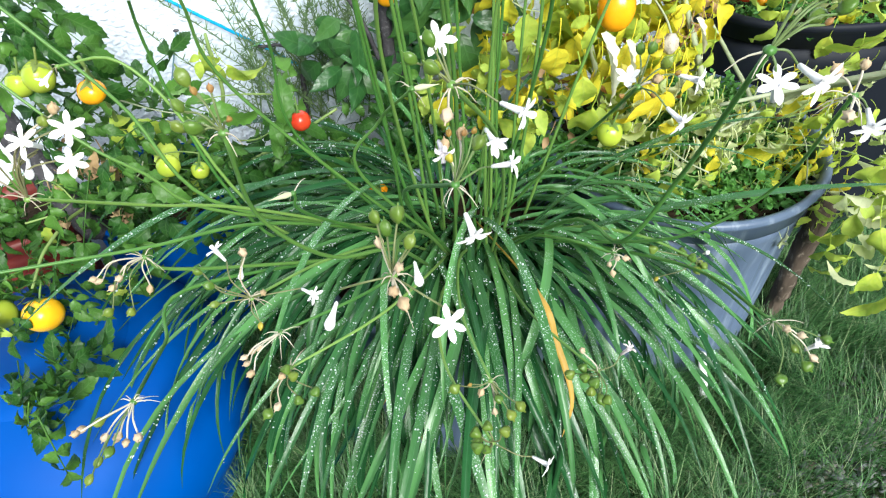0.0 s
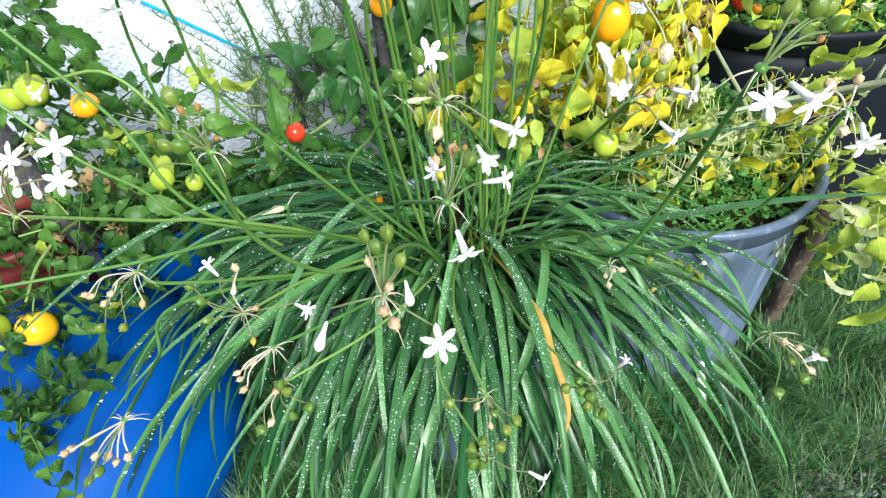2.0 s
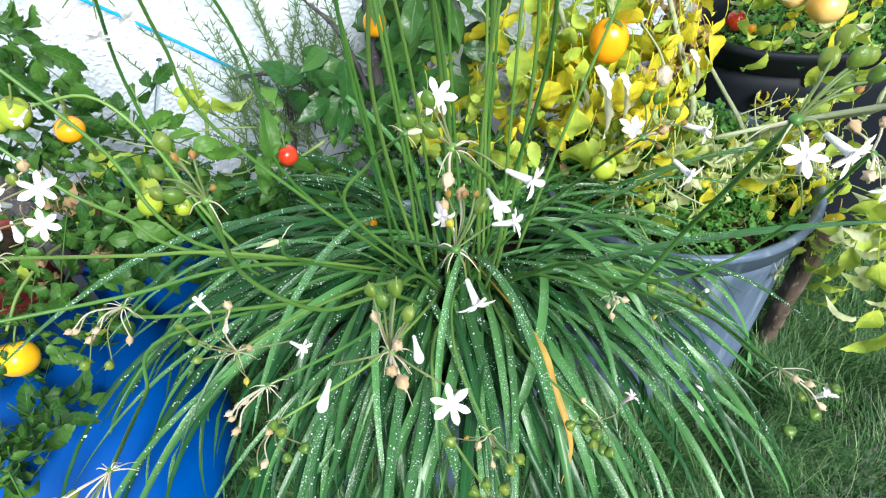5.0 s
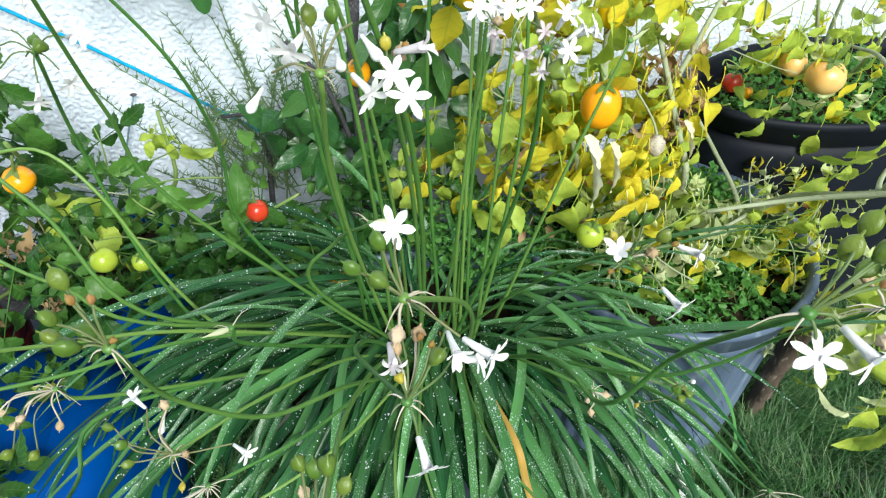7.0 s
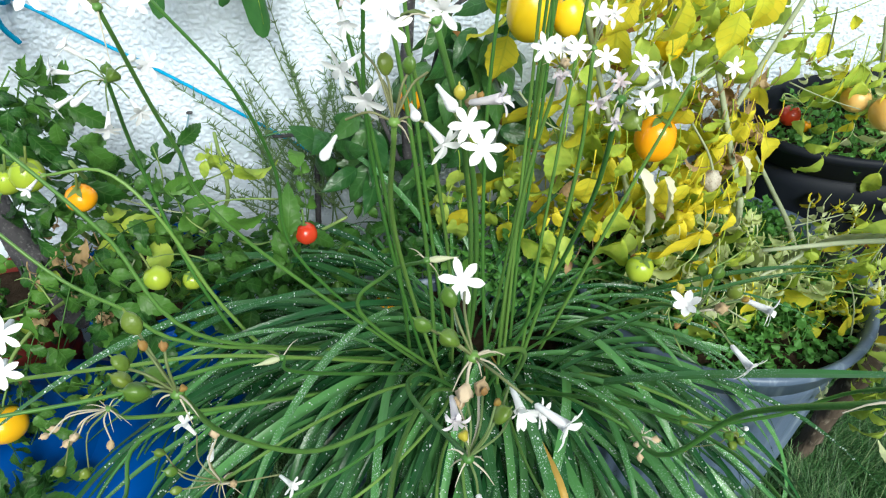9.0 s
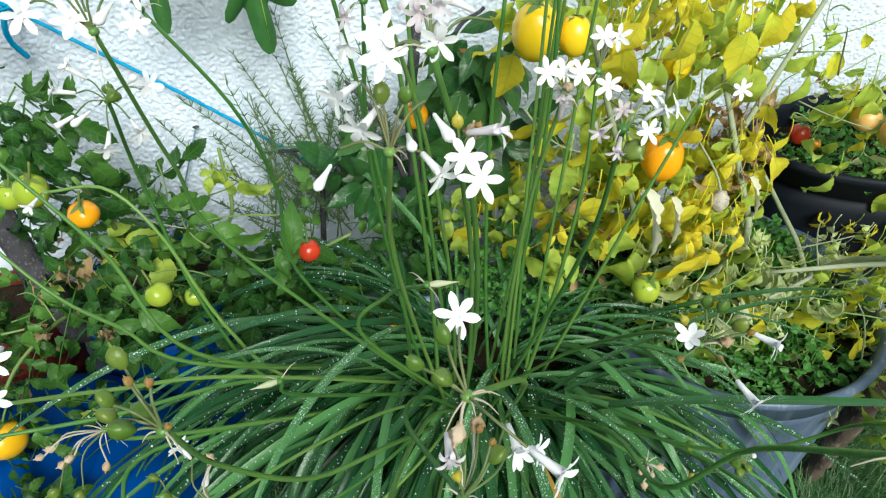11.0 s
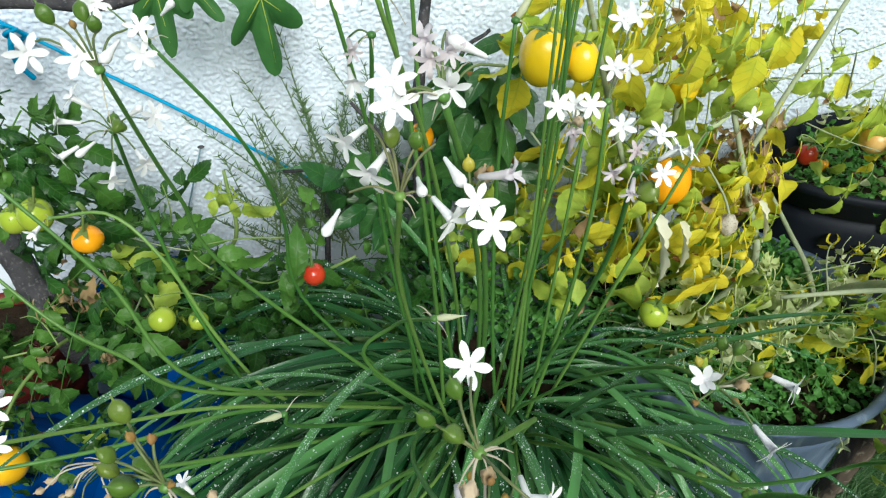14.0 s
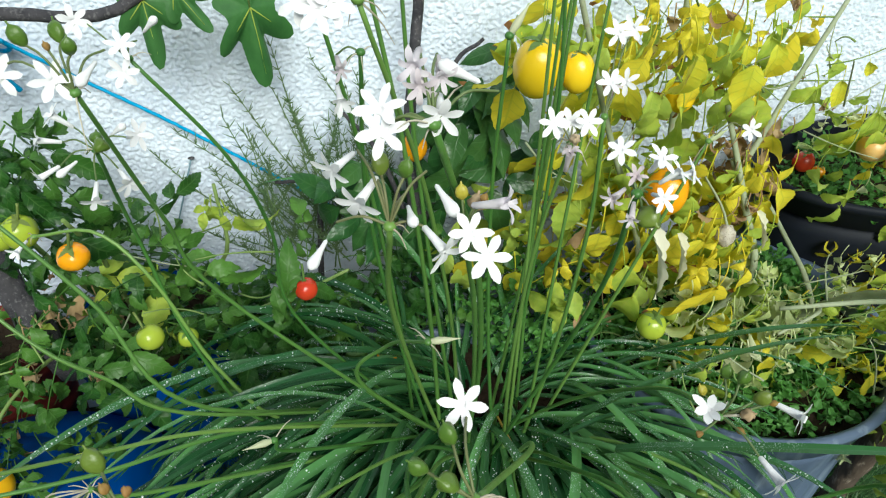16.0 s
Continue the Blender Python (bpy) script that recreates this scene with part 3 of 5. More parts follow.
BRACT = leafy("bract", (0.5, 0.58, 0.3), (0.62, 0.66, 0.42), (0.7, 0.7, 0.5), 0.5, 0.3, None, 0.3)

# each: umbel, way points, flowers (mouth, facing, kind), pods (place, kind)
stalk((0.042, 0.265, 0.879), [],
      [((0.067, 0.231, 0.866), (-0.45, -0.71, 0.55), 0), ((0.002, 0.256, 0.865), (-0.44, -0.87, -0.22), 2), ((0.056, 0.259, 0.881), (-0.05, -0.97, -0.24), 2)],
      [((0.039, 0.281, 0.908), 0), ((0.050, 0.275, 0.911), 0), ((0.044, 0.283, 0.895), 0), ((0.054, 0.277, 0.887), 0), ((0.039, 0.275, 0.894), 2), ((0.045, 0.259, 0.890), 2), ((0.040, 0.252, 0.882), 2), ((0.044, 0.253, 0.872), 2)])
stalk((-0.076, 0.454, 0.697), [],
      [((-0.099, 0.488, 0.736), (-0.39, 0.13, 0.91), 0), ((-0.080, 0.467, 0.719), (-0.16, -0.97, -0.18), 2), ((-0.018, 0.436, 0.702), (0.65, -0.75, 0.06), 0)],
      [((-0.112, 0.464, 0.733), 0), ((-0.104, 0.452, 0.724), 0), ((-0.105, 0.449, 0.704), 0), ((-0.073, 0.438, 0.678), 4), ((-0.062, 0.439, 0.716), 2), ((-0.071, 0.467, 0.740), 2)])
stalk((-0.177, 0.360, 0.702), [(-0.196, 0.520, 0.589), (-0.162, 0.614, 0.579)],
      [],
      [((-0.218, 0.354, 0.691), 2), ((-0.208, 0.355, 0.675), 2), ((-0.194, 0.348, 0.682), 2), ((-0.184, 0.333, 0.691), 2), ((-0.215, 0.339, 0.707), 2), ((-0.199, 0.350, 0.702), 0), ((-0.195, 0.329, 0.691), 0), ((-0.218, 0.345, 0.658), 0), ((-0.225, 0.332, 0.656), 0), ((-0.170, 0.325, 0.704), 2)])
stalk((-0.204, 0.450, 0.857), [(-0.145, 0.525, 0.775), (-0.06, 0.6, 0.685)],
      [((-0.141, 0.417, 0.927), (0.05, -0.95, 0.3), 0), ((-0.147, 0.410, 0.906), (0.25, -0.9, 0.34), 0), ((-0.178, 0.433, 0.914), (-0.3, -0.6, 0.72), 0), ((-0.183, 0.430, 0.893), (0.1, -0.9, -0.3), 2), ((-0.172, 0.428, 0.890), (0.3, -0.8, -0.4), 2)],
      [((-0.166, 0.447, 0.915), 0), ((-0.196, 0.452, 0.920), 0), ((-0.157, 0.450, 0.922), 2), ((-0.212, 0.44, 0.905), 2)])
stalk((-0.035, 0.337, 0.951), [(-0.037, 0.392, 0.840), (0.008, 0.435, 0.745), (0.077, 0.511, 0.664)],
      [],
      [((-0.053, 0.343, 0.965), 0), ((-0.056, 0.346, 0.951), 0), ((-0.045, 0.335, 0.956), 0), ((-0.041, 0.343, 0.952), 0), ((-0.048, 0.356, 0.973), 0), ((-0.044, 0.346, 0.972), 1), ((-0.035, 0.342, 0.974), 1), ((-0.029, 0.329, 0.962), 1)])
stalk((0.235, 0.240, 1.000), [(0.287, 0.346, 0.835), (0.273, 0.388, 0.729), (0.268, 0.482, 0.679)],
      [((0.235, 0.228, 0.988), (-0.34, -0.32, 0.88), 0), ((0.254, 0.221, 0.989), (0.15, -0.98, -0.13), 0)],
      [((0.253, 0.249, 1.027), 0), ((0.253, 0.240, 1.022), 0), ((0.259, 0.247, 1.007), 0), ((0.263, 0.243, 1.020), 0), ((0.259, 0.237, 1.010), 1), ((0.265, 0.238, 1.014), 0), ((0.246, 0.246, 1.019), 0)])
stalk((0.094, 0.310, 0.901), [],
      [((0.122, 0.318, 0.922), (0.04, -1.00, -0.00), 1), ((0.142, 0.338, 0.886), (0.79, -0.52, 0.33), 0), ((0.098, 0.283, 0.880), (0.08, -0.91, -0.40), 0), ((0.090, 0.321, 0.918), (-0.07, -1.00, 0.06), 3)],
      [((0.108, 0.316, 0.932), 1), ((0.108, 0.315, 0.921), 0), ((0.098, 0.336, 0.919), 1), ((0.091, 0.309, 0.920), 4), ((0.105, 0.335, 0.916), 2), ((0.094, 0.330, 0.914), 2), ((0.106, 0.331, 0.921), 1)])
stalk((0.097, 0.320, 0.965), [],
      [((0.101, 0.361, 0.973), (-0.31, -0.70, 0.65), 0), ((0.124, 0.275, 0.968), (0.60, -0.79, -0.05), 0)],
      [((0.079, 0.328, 0.978), 0), ((0.090, 0.322, 0.973), 0), ((0.091, 0.336, 0.982), 0), ((0.093, 0.314, 0.954), 2)])
stalk((0.259, 0.385, 0.897), [],
      [((0.250, 0.385, 0.905), (-0.42, -0.50, 0.76), 1), ((0.302, 0.374, 0.900), (0.62, -0.78, 0.01), 0), ((0.274, 0.344, 0.888), (0.31, -0.91, -0.27), 0)],
      [((0.262, 0.395, 0.918), 0), ((0.265, 0.387, 0.922), 0), ((0.273, 0.380, 0.913), 0), ((0.266, 0.378, 0.893), 1), ((0.253, 0.396, 0.904), 4), ((0.242, 0.376, 0.898), 1), ((0.267, 0.379, 0.903), 2), ((0.287, 0.383, 0.903), 1)])
stalk((0.079, 0.423, 1.029), [],
      [((0.056, 0.440, 1.051), (-0.77, -0.60, -0.22), 0), ((0.066, 0.429, 1.039), (-0.61, -0.73, -0.31), 0), ((0.045, 0.418, 1.020), (-0.53, -0.77, -0.36), 2), ((0.106, 0.422, 1.039), (0.34, -0.87, -0.36), 2), ((0.102, 0.409, 1.022), (0.46, -0.83, -0.31), 0), ((0.089, 0.421, 1.034), (0.02, -1.00, 0.02), 2)],
      [((0.078, 0.439, 1.047), 0), ((0.087, 0.425, 1.053), 0)])
stalk((0.116, 0.428, 1.012), [],
      [((0.113, 0.407, 1.032), (0.00, -0.77, 0.63), 0), ((0.119, 0.399, 1.023), (-0.00, -0.66, 0.75), 0), ((0.130, 0.412, 1.042), (0.7, -0.5, 0.3), 3)],
      [((0.115, 0.433, 1.033), 4), ((0.123, 0.424, 1.036), 1), ((0.110, 0.436, 1.028), 1), ((0.121, 0.432, 1.026), 2)])
stalk((0.099, 0.417, 1.081), [],
      [((0.078, 0.420, 1.088), (-0.37, -0.63, 0.68), 0), ((0.078, 0.416, 1.080), (-0.04, -0.91, 0.42), 0), ((0.110, 0.426, 1.099), (-0.88, 0.07, 0.47), 2), ((0.102, 0.416, 1.085), (-0.13, -0.98, -0.18), 0), ((0.093, 0.430, 1.101), (-0.32, -0.95, -0.04), 3), ((0.095, 0.425, 1.094), (-0.26, -0.96, -0.05), 3), ((0.104, 0.426, 1.097), (-0.07, -0.98, -0.21), 3)],
      [])
stalk((0.209, 0.440, 1.020), [],
      [((0.200, 0.448, 1.042), (-0.19, -0.95, 0.24), 0), ((0.218, 0.439, 1.040), (-0.15, -0.59, 0.80), 0), ((0.216, 0.426, 1.025), (-0.43, -0.79, 0.43), 0), ((0.230, 0.440, 1.031), (0.26, -0.24, 0.94), 0), ((0.237, 0.439, 1.030), (0.37, -0.57, 0.73), 0), ((0.195, 0.438, 1.020), (-0.59, -0.80, -0.06), 3), ((0.203, 0.430, 1.012), (-0.58, -0.81, 0.02), 3), ((0.208, 0.443, 1.029), (-0.26, -0.96, -0.09), 3)],
      [((0.211, 0.435, 1.013), 3)], size=0.74, outward=0.55)
stalk((0.222, 0.563, 0.984), [],
      [((0.223, 0.571, 0.996), (-0.33, -0.91, 0.23), 0), ((0.206, 0.559, 1.002), (-0.11, -0.90, 0.42), 0), ((0.219, 0.555, 0.980), (0.03, -0.19, 0.98), 3), ((0.234, 0.566, 0.997), (0.01, -0.71, 0.70), 0)],
      [((0.219, 0.552, 0.991), 2)])
stalk((0.273, 0.622, 0.971), [],
      [((0.273, 0.620, 1.000), (-0.30, -0.70, 0.64), 0), ((0.293, 0.635, 0.993), (-0.59, -0.77, 0.24), 0), ((0.284, 0.642, 1.030), (-0.40, -0.72, 0.57), 0), ((0.302, 0.656, 1.028), (-0.54, -0.76, 0.37), 0), ((0.280, 0.631, 0.992), (-0.14, -0.40, 0.91), 3)],
      [])
stalk((-0.126, 0.677, 0.953), [(-0.148, 0.758, 0.821), (-0.122, 0.752, 0.64), (-0.055, 0.745, 0.50)],
      [((-0.152, 0.689, 0.979), (0.36, -0.93, 0.13), 0), ((-0.168, 0.686, 0.961), (0.27, -0.70, 0.66), 0), ((-0.168, 0.666, 0.939), (-0.68, -0.71, -0.16), 0), ((-0.129, 0.648, 0.924), (0.01, -0.94, -0.35), 0), ((-0.101, 0.651, 0.935), (0.48, -0.84, -0.27), 0), ((-0.086, 0.658, 0.972), (0.07, -0.75, 0.65), 0), ((-0.149, 0.667, 0.943), (-0.40, -0.92, -0.06), 2), ((-0.105, 0.679, 0.968), (0.69, -0.44, 0.58), 2)],
      [((-0.127, 0.687, 0.954), 3), ((-0.121, 0.672, 0.957), 3)], outward=0.85)
stalk((-0.073, 0.535, 1.058), [(-0.075, 0.619, 0.922), (-0.048, 0.662, 0.787)],
      [((-0.081, 0.533, 1.066), (0.39, -0.85, 0.36), 0), ((-0.065, 0.535, 1.067), (-0.40, -0.85, -0.34), 2), ((-0.111, 0.546, 1.066), (0.44, -0.89, 0.15), 0)],
      [((-0.091, 0.543, 1.082), 0), ((-0.078, 0.535, 1.081), 1), ((-0.081, 0.563, 1.076), 0), ((-0.067, 0.531, 1.080), 0)])
stalk((-0.078, 0.665, 1.028), [(-0.029, 0.683, 0.932), (-0.012, 0.731, 0.817), (-0.005, 0.763, 0.665)],
      [((-0.079, 0.659, 1.040), (0.17, -0.71, 0.68), 0), ((-0.082, 0.657, 1.021), (-0.04, -0.95, 0.29), 0), ((-0.059, 0.673, 1.049), (0.69, -0.30, 0.66), 2), ((-0.108, 0.670, 1.055), (0.45, -0.87, 0.19), 0)],
      [])
stalk((-0.017, 0.527, 0.755), [(-0.001, 0.559, 0.693)],
      [],
      [], bract=(-1, -0.3, 0.1))
stalk((0.111, 0.521, 0.850), [(0.085, 0.599, 0.771), (0.060, 0.636, 0.681)],
      [],
      [], bract=(1, -0.1, 0.05))
stalk((0.254, 0.356, 0.573), [],
      [((0.289, 0.359, 0.595), (0.35, -0.28, 0.89), 3)],
      [((0.238, 0.356, 0.586), 3), ((0.239, 0.337, 0.590), 3), ((0.234, 0.332, 0.584), 3), ((0.247, 0.323, 0.576), 3), ((0.225, 0.356, 0.581), 3), ((0.252, 0.342, 0.550), 3), ((0.233, 0.344, 0.590), 3), ((0.237, 0.364, 0.603), 2)])
stalk((0.138, 0.368, 0.588), [],
      [],
      [((0.106, 0.379, 0.577), 3), ((0.139, 0.351, 0.584), 3), ((0.149, 0.343, 0.564), 3), ((0.138, 0.356, 0.554), 2), ((0.119, 0.372, 0.584), 1), ((0.162, 0.353, 0.558), 3), ((0.129, 0.367, 0.578), 2)])
stalk((0.123, 0.316, 0.559), [],
      [((0.170, 0.284, 0.546), (0.65, -0.76, 0.04), 0)],
      [((0.108, 0.318, 0.579), 3), ((0.119, 0.320, 0.582), 3), ((0.105, 0.305, 0.579), 3), ((0.114, 0.321, 0.560), 3), ((0.114, 0.306, 0.569), 3), ((0.131, 0.312, 0.582), 3)])
stalk((-0.061, 0.452, 0.641), [],
      [],
      [((-0.090, 0.449, 0.627), 2), ((-0.096, 0.435, 0.637), 2), ((-0.092, 0.419, 0.631), 2), ((-0.084, 0.456, 0.621), 2), ((-0.099, 0.446, 0.613), 2)])
stalk((-0.061, 0.439, 0.597), [],
      [],
      [((-0.061, 0.422, 0.618), 3), ((-0.056, 0.417, 0.614), 3), ((-0.087, 0.402, 0.585), 3), ((-0.056, 0.400, 0.596), 3), ((-0.040, 0.405, 0.598), 3), ((-0.078, 0.409, 0.583), 2), ((-0.067, 0.427, 0.604), 2)])
stalk((0.415, 0.318, 0.643), [(0.431, 0.491, 0.552)],
      [((0.448, 0.288, 0.628), (0.20, -0.40, 0.90), 1)],
      [((0.453, 0.292, 0.605), 2), ((0.410, 0.299, 0.656), 2), ((0.448, 0.288, 0.640), 3), ((0.399, 0.274, 0.619), 3), ((0.439, 0.305, 0.610), 3), ((0.447, 0.291, 0.597), 3), ((0.432, 0.300, 0.637), 2)])
stalk((0.348, 0.282, 0.929), [(0.445, 0.398, 0.752), (0.421, 0.438, 0.670), (0.376, 0.496, 0.603)],
      [((0.352, 0.263, 0.916), (-0.38, -0.87, -0.32), 0)],
      [((0.344, 0.293, 0.938), 2), ((0.349, 0.284, 0.946), 2), ((0.332, 0.266, 0.929), 2)])
stalk((0.465, 0.504, 0.538), [],
      [((0.477, 0.500, 0.549), (-0.10, -0.60, 0.79), 2)],
      [((0.478, 0.511, 0.521), 3), ((0.448, 0.491, 0.556), 3), ((0.462, 0.523, 0.532), 3), ((0.467, 0.501, 0.524), 3), ((0.475, 0.500, 0.529), 3), ((0.415, 0.520, 0.553), 3), ((0.424, 0.514, 0.506), 4)])
stalk((0.321, 0.471, 0.622), [],
      [],
      [((0.320, 0.476, 0.603), 2), ((0.314, 0.453, 0.633), 2), ((0.336, 0.474, 0.607), 2), ((0.318, 0.463, 0.603), 2)])
stalk((-0.185, 0.556, 0.689), [(-0.150, 0.581, 0.636)],
      [],
      [((-0.228, 0.532, 0.695), 2), ((-0.239, 0.564, 0.662), 2), ((-0.217, 0.538, 0.674), 2), ((-0.204, 0.529, 0.692), 2), ((-0.187, 0.539, 0.664), 2), ((-0.227, 0.524, 0.655), 3), ((-0.205, 0.517, 0.656), 3)])
stalk((0.082, 0.589, 1.049), [],
      [((0.068, 0.581, 1.042), (0.08, -0.98, -0.20), 3), ((0.066, 0.569, 1.026), (0.07, -0.96, -0.26), 1)],
      [])
stalk((0.183, 0.598, 1.050), [],
      [],
      [], bract=(0.6, 0.2, 0.8))
stalk((0.077, 0.492, 1.110), [],
      [((0.058, 0.485, 1.108), (-0.10, -0.90, 0.42), 0), ((0.066, 0.486, 1.110), (0.10, -0.93, 0.36), 0), ((0.050, 0.491, 1.111), (-0.22, -0.96, 0.16), 0)],
      [])
stalk((-0.264, 0.706, 0.930), [(-0.178, 0.677, 0.804), (-0.108, 0.660, 0.656)],
      [],
      [])
stalk((-0.289, 0.680, 0.867), [(-0.219, 0.642, 0.787), (-0.173, 0.639, 0.736), (-0.110, 0.655, 0.651)],
      [],
      [])
stalk((-0.320, 0.528, 0.731), [(-0.187, 0.570, 0.690), (-0.054, 0.646, 0.625)],
      [],
      [])
stalk((-0.258, 0.793, 0.803), [(-0.195, 0.785, 0.805), (-0.148, 0.762, 0.75), (-0.105, 0.745, 0.62), (-0.04, 0.745, 0.51)],
      [((-0.272, 0.780, 0.796), (-0.34, -0.93, -0.12), 1)],
      [])
stalk((0.410, 0.676, 0.907), [(0.389, 0.678, 0.839), (0.360, 0.691, 0.720)],
      [((0.448, 0.671, 0.918), (-0.12, -0.94, 0.33), 0)],
      [], bract=(0.8, 0.25, 0.25))

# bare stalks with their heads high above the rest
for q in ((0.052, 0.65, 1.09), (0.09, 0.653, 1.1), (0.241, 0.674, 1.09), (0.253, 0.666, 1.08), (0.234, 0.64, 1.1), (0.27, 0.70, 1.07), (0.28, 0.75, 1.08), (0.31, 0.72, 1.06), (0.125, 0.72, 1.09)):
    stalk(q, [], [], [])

# ---- leaf kinds ----
def leaflet(L, W, lobes=5, droop=30.0, fold=0.25, depth=0.2, wave=0.0, seed=0):
    """A toothed leaflet along +x with a folded midrib that droops towards its tip."""
    rng = random.Random(seed)
    n, v, f = 24, [], []
    p = Vector((0, 0, 0))
    for i in range(n + 1):
        s = i / n
        body = math.sin(math.pi / 2 * min(1, s / 0.36 + 0.05)) ** 0.7 if s < 0.36 else math.cos(math.pi / 2 * (s - 0.36) / 0.64) ** 1.15
        u = ((lobes + 0.5) * s) % 1
        tooth = 1 - depth * (1 - u / 0.72 if u < 0.72 else (u - 0.72) / 0.28) * rng.uniform(0.85, 1.15)
        w = max(0.0004, W * body * tooth) if 0 < i < n else 0.0004
        a = radians(-droop * s)
        z = wave * math.sin(6 * s + seed) * W
        turn = 1 if seed % 3 else -0.7
        for q, h in ((-1, fold * turn), (-0.55, fold * turn * 0.42 + 0.05), (0, 0), (0.55, fold * turn * 0.42 + 0.05), (1, fold * turn * (0.5 + 0.5 * (seed % 2)))):
            back = 0.5 * depth * W * abs(q) * (0.5 - abs(2 * (((lobes + 0.5) * s) % 1) - 1))
            crinkle = 0.22 * W * noise.noise(Vector((s * 4.5 + seed * 3.7, q * 1.6, seed)))
            v.append(p + Vector((back, q * w, h * w + z * q + crinkle)))
        p = p + L / n * Vector((math.cos(a), 0, math.sin(a)))
    for i in range(n):
        for k in range(4):
            a = 5 * i + k
            f.append((a, a + 1, a + 6, a + 5))
    return Geo().add(v, f, 0, [(q, i / n, 1.0) for i in range(n + 1) for q in (-1.0, -0.55, 0.0, 0.55, 1.0)])


def compound(seed, size, pairs, droop, fold, depth, wide=0.3, curl=0.0, rib=1.0):
    """A tomato leaf: a bowed rib with paired leaflets and one at its end."""
    rng = random.Random(seed)
    g = Geo()
    path = [Vector((0, 0, 0))]
    for i in range(10):
        a = radians(15 - droop * (i / 10))
        path.append(path[-1] + rib * size / 10 * Vector((math.cos(a), 0.05 * math.sin(seed), math.sin(a))))
    g.add(*tube(path, [0.0011 - 0.00005 * i for i in range(11)], 5))
    big = 1.0 if pairs else 1.3
    g.join(leaflet(size * 0.6 * big, size * wide * 0.44 * big, 6, droop * 0.45 + curl, fold, depth, 0.35, seed), aim_x(path[-1], path[-1] - path[-2]))
    for k in range(pairs):
        q = path[3 + int(6 * k / max(1, pairs - 1))] if pairs > 1 else path[6]
        for s in (-1, 1):
            yaw = s * rng.uniform(50, 78)
            L = size * rng.uniform(0.3, 0.42)
            m = Matrix.Translation(q) @ pose(0, 0, 0, rng.uniform(-25, 25), rng.uniform(0, 35) + droop * 0.3, yaw)
            g.join(leaflet(L, L * wide * 0.85, 5, rng.uniform(10, 70) + curl, fold, depth, 0.35, seed + k * 3 + s), m)
    return g


def aim_x(p, d):
    return Matrix.Translation(p) @ Vector(d).to_track_quat("X", "Z").to_matrix().to_4x4()


def leaf_set(name, mat, n, size, pairs, droop, fold, depth, wide=0.42, curl=0.0, seed=0, rib=1.0):
    return [compound(seed + i, size * (0.8 + 0.4 * i / n), 0 if pairs == 1 and i % 3 else pairs, droop * (0.7 + 0.6 * i / n), fold, depth, wide, curl, rib).mesh(name, mat) for i in range(n)]


GREEN_SET = leaf_set("tomato_leaf", TOMATO_LEAF, 8, 0.11, 3, 60, 0.32, 0.22, 0.3, 40, 100, 0.9)
YELLOW_SET = leaf_set("yellow_leaf", YELLOW_LEAF, 8, 0.125, 1, 40, 0.42, 0.1, 0.31, 30, 200, 0.35)
LIME_SET = leaf_set("lime_leaf", LIME_LEAF, 8, 0.115, 1, 40, 0.4, 0.12, 0.32, 32, 250, 0.4)
PALE_SET = leaf_set("pale_leaf", PALE_LEAF, 8, 0.085, 1, 60, 0.6, 0.15, 0.33, 50, 300, 0.5)
WILT_SET = leaf_set("withered_leaf", WITHERED, 4, 0.06, 1, 120, 0.75, 0.2, 0.3, 90, 400)


def scatter(plant, sets, centre, spread, count, out=0.35, down=-0.3, scale=(0.75, 1.2), seed=0, toward=(0, -1, 0.5)):
    """Hangs leaves in an ellipsoid round centre, their faces turned to the light."""
    rng = random.Random(seed)
    o = Vector(plant.location)
    for _ in range(count):
        while True:
            u = Vector((rng.uniform(-1, 1), rng.uniform(-1, 1), rng.uniform(-1, 1)))
            if u.length < 1:
                break
        p = Vector(centre) + Vector((u.x * spread[0], u.y * spread[1], u.z * spread[2]))
        k = 0.32 if down < -0.8 else 1.0
        d = Vector((u.x, u.y, 0)) * out + Vector((k * rng.uniform(-1, 1), k * rng.uniform(-1, 0.5), down + rng.uniform(-0.5, 0.5)))
        d.normalize()
        up = (Vector(toward) + Vector((rng.uniform(-1.0, 1.0), rng.uniform(-0.7, 0.7), rng.uniform(-0.4, 0.9)))).normalized()
        side = up.cross(d)
        if side.length < 0.15:
            side = Vector((1, 0, 0))
        side.normalize()
        nor = d.cross(side).normalized()
        m = Matrix((d, side, nor)).transposed().to_4x4()
        m.translation = p - o
        names, meshes = rng.choices([s[0] for s in sets], [s[2] for s in sets])[0], None
        meshes = next(s[1] for s in sets if s[0] == names)
        part("leaf", meshes[rng.randrange(len(meshes))], plant, m @ Matrix.Scale(rng.uniform(*scale), 4))


def stem(plant, points, r0, r1, mat, name="stem", n=16, label="", rough=0.0):
    path = curve_path(points, n)
    if rough:
        path = [p + Vector((noise.noise(p * 60), noise.noise(p * 60 + Vector((9, 0, 0))), 0)) * rough for p in path]
    g = Geo().add(*tube([p - Vector(plant.location) for p in path], [r0 + (r1 - r0) * i / n for i in range(n + 1)], 8))
    return part(name, g.mesh(name, mat), plant, None, label)


# ---- tomatoes ----
CALYX = leafy("calyx", (0.1, 0.2, 0.04), (0.15, 0.26, 0.06), (0.2, 0.24, 0.06), 0.55, 0.15)


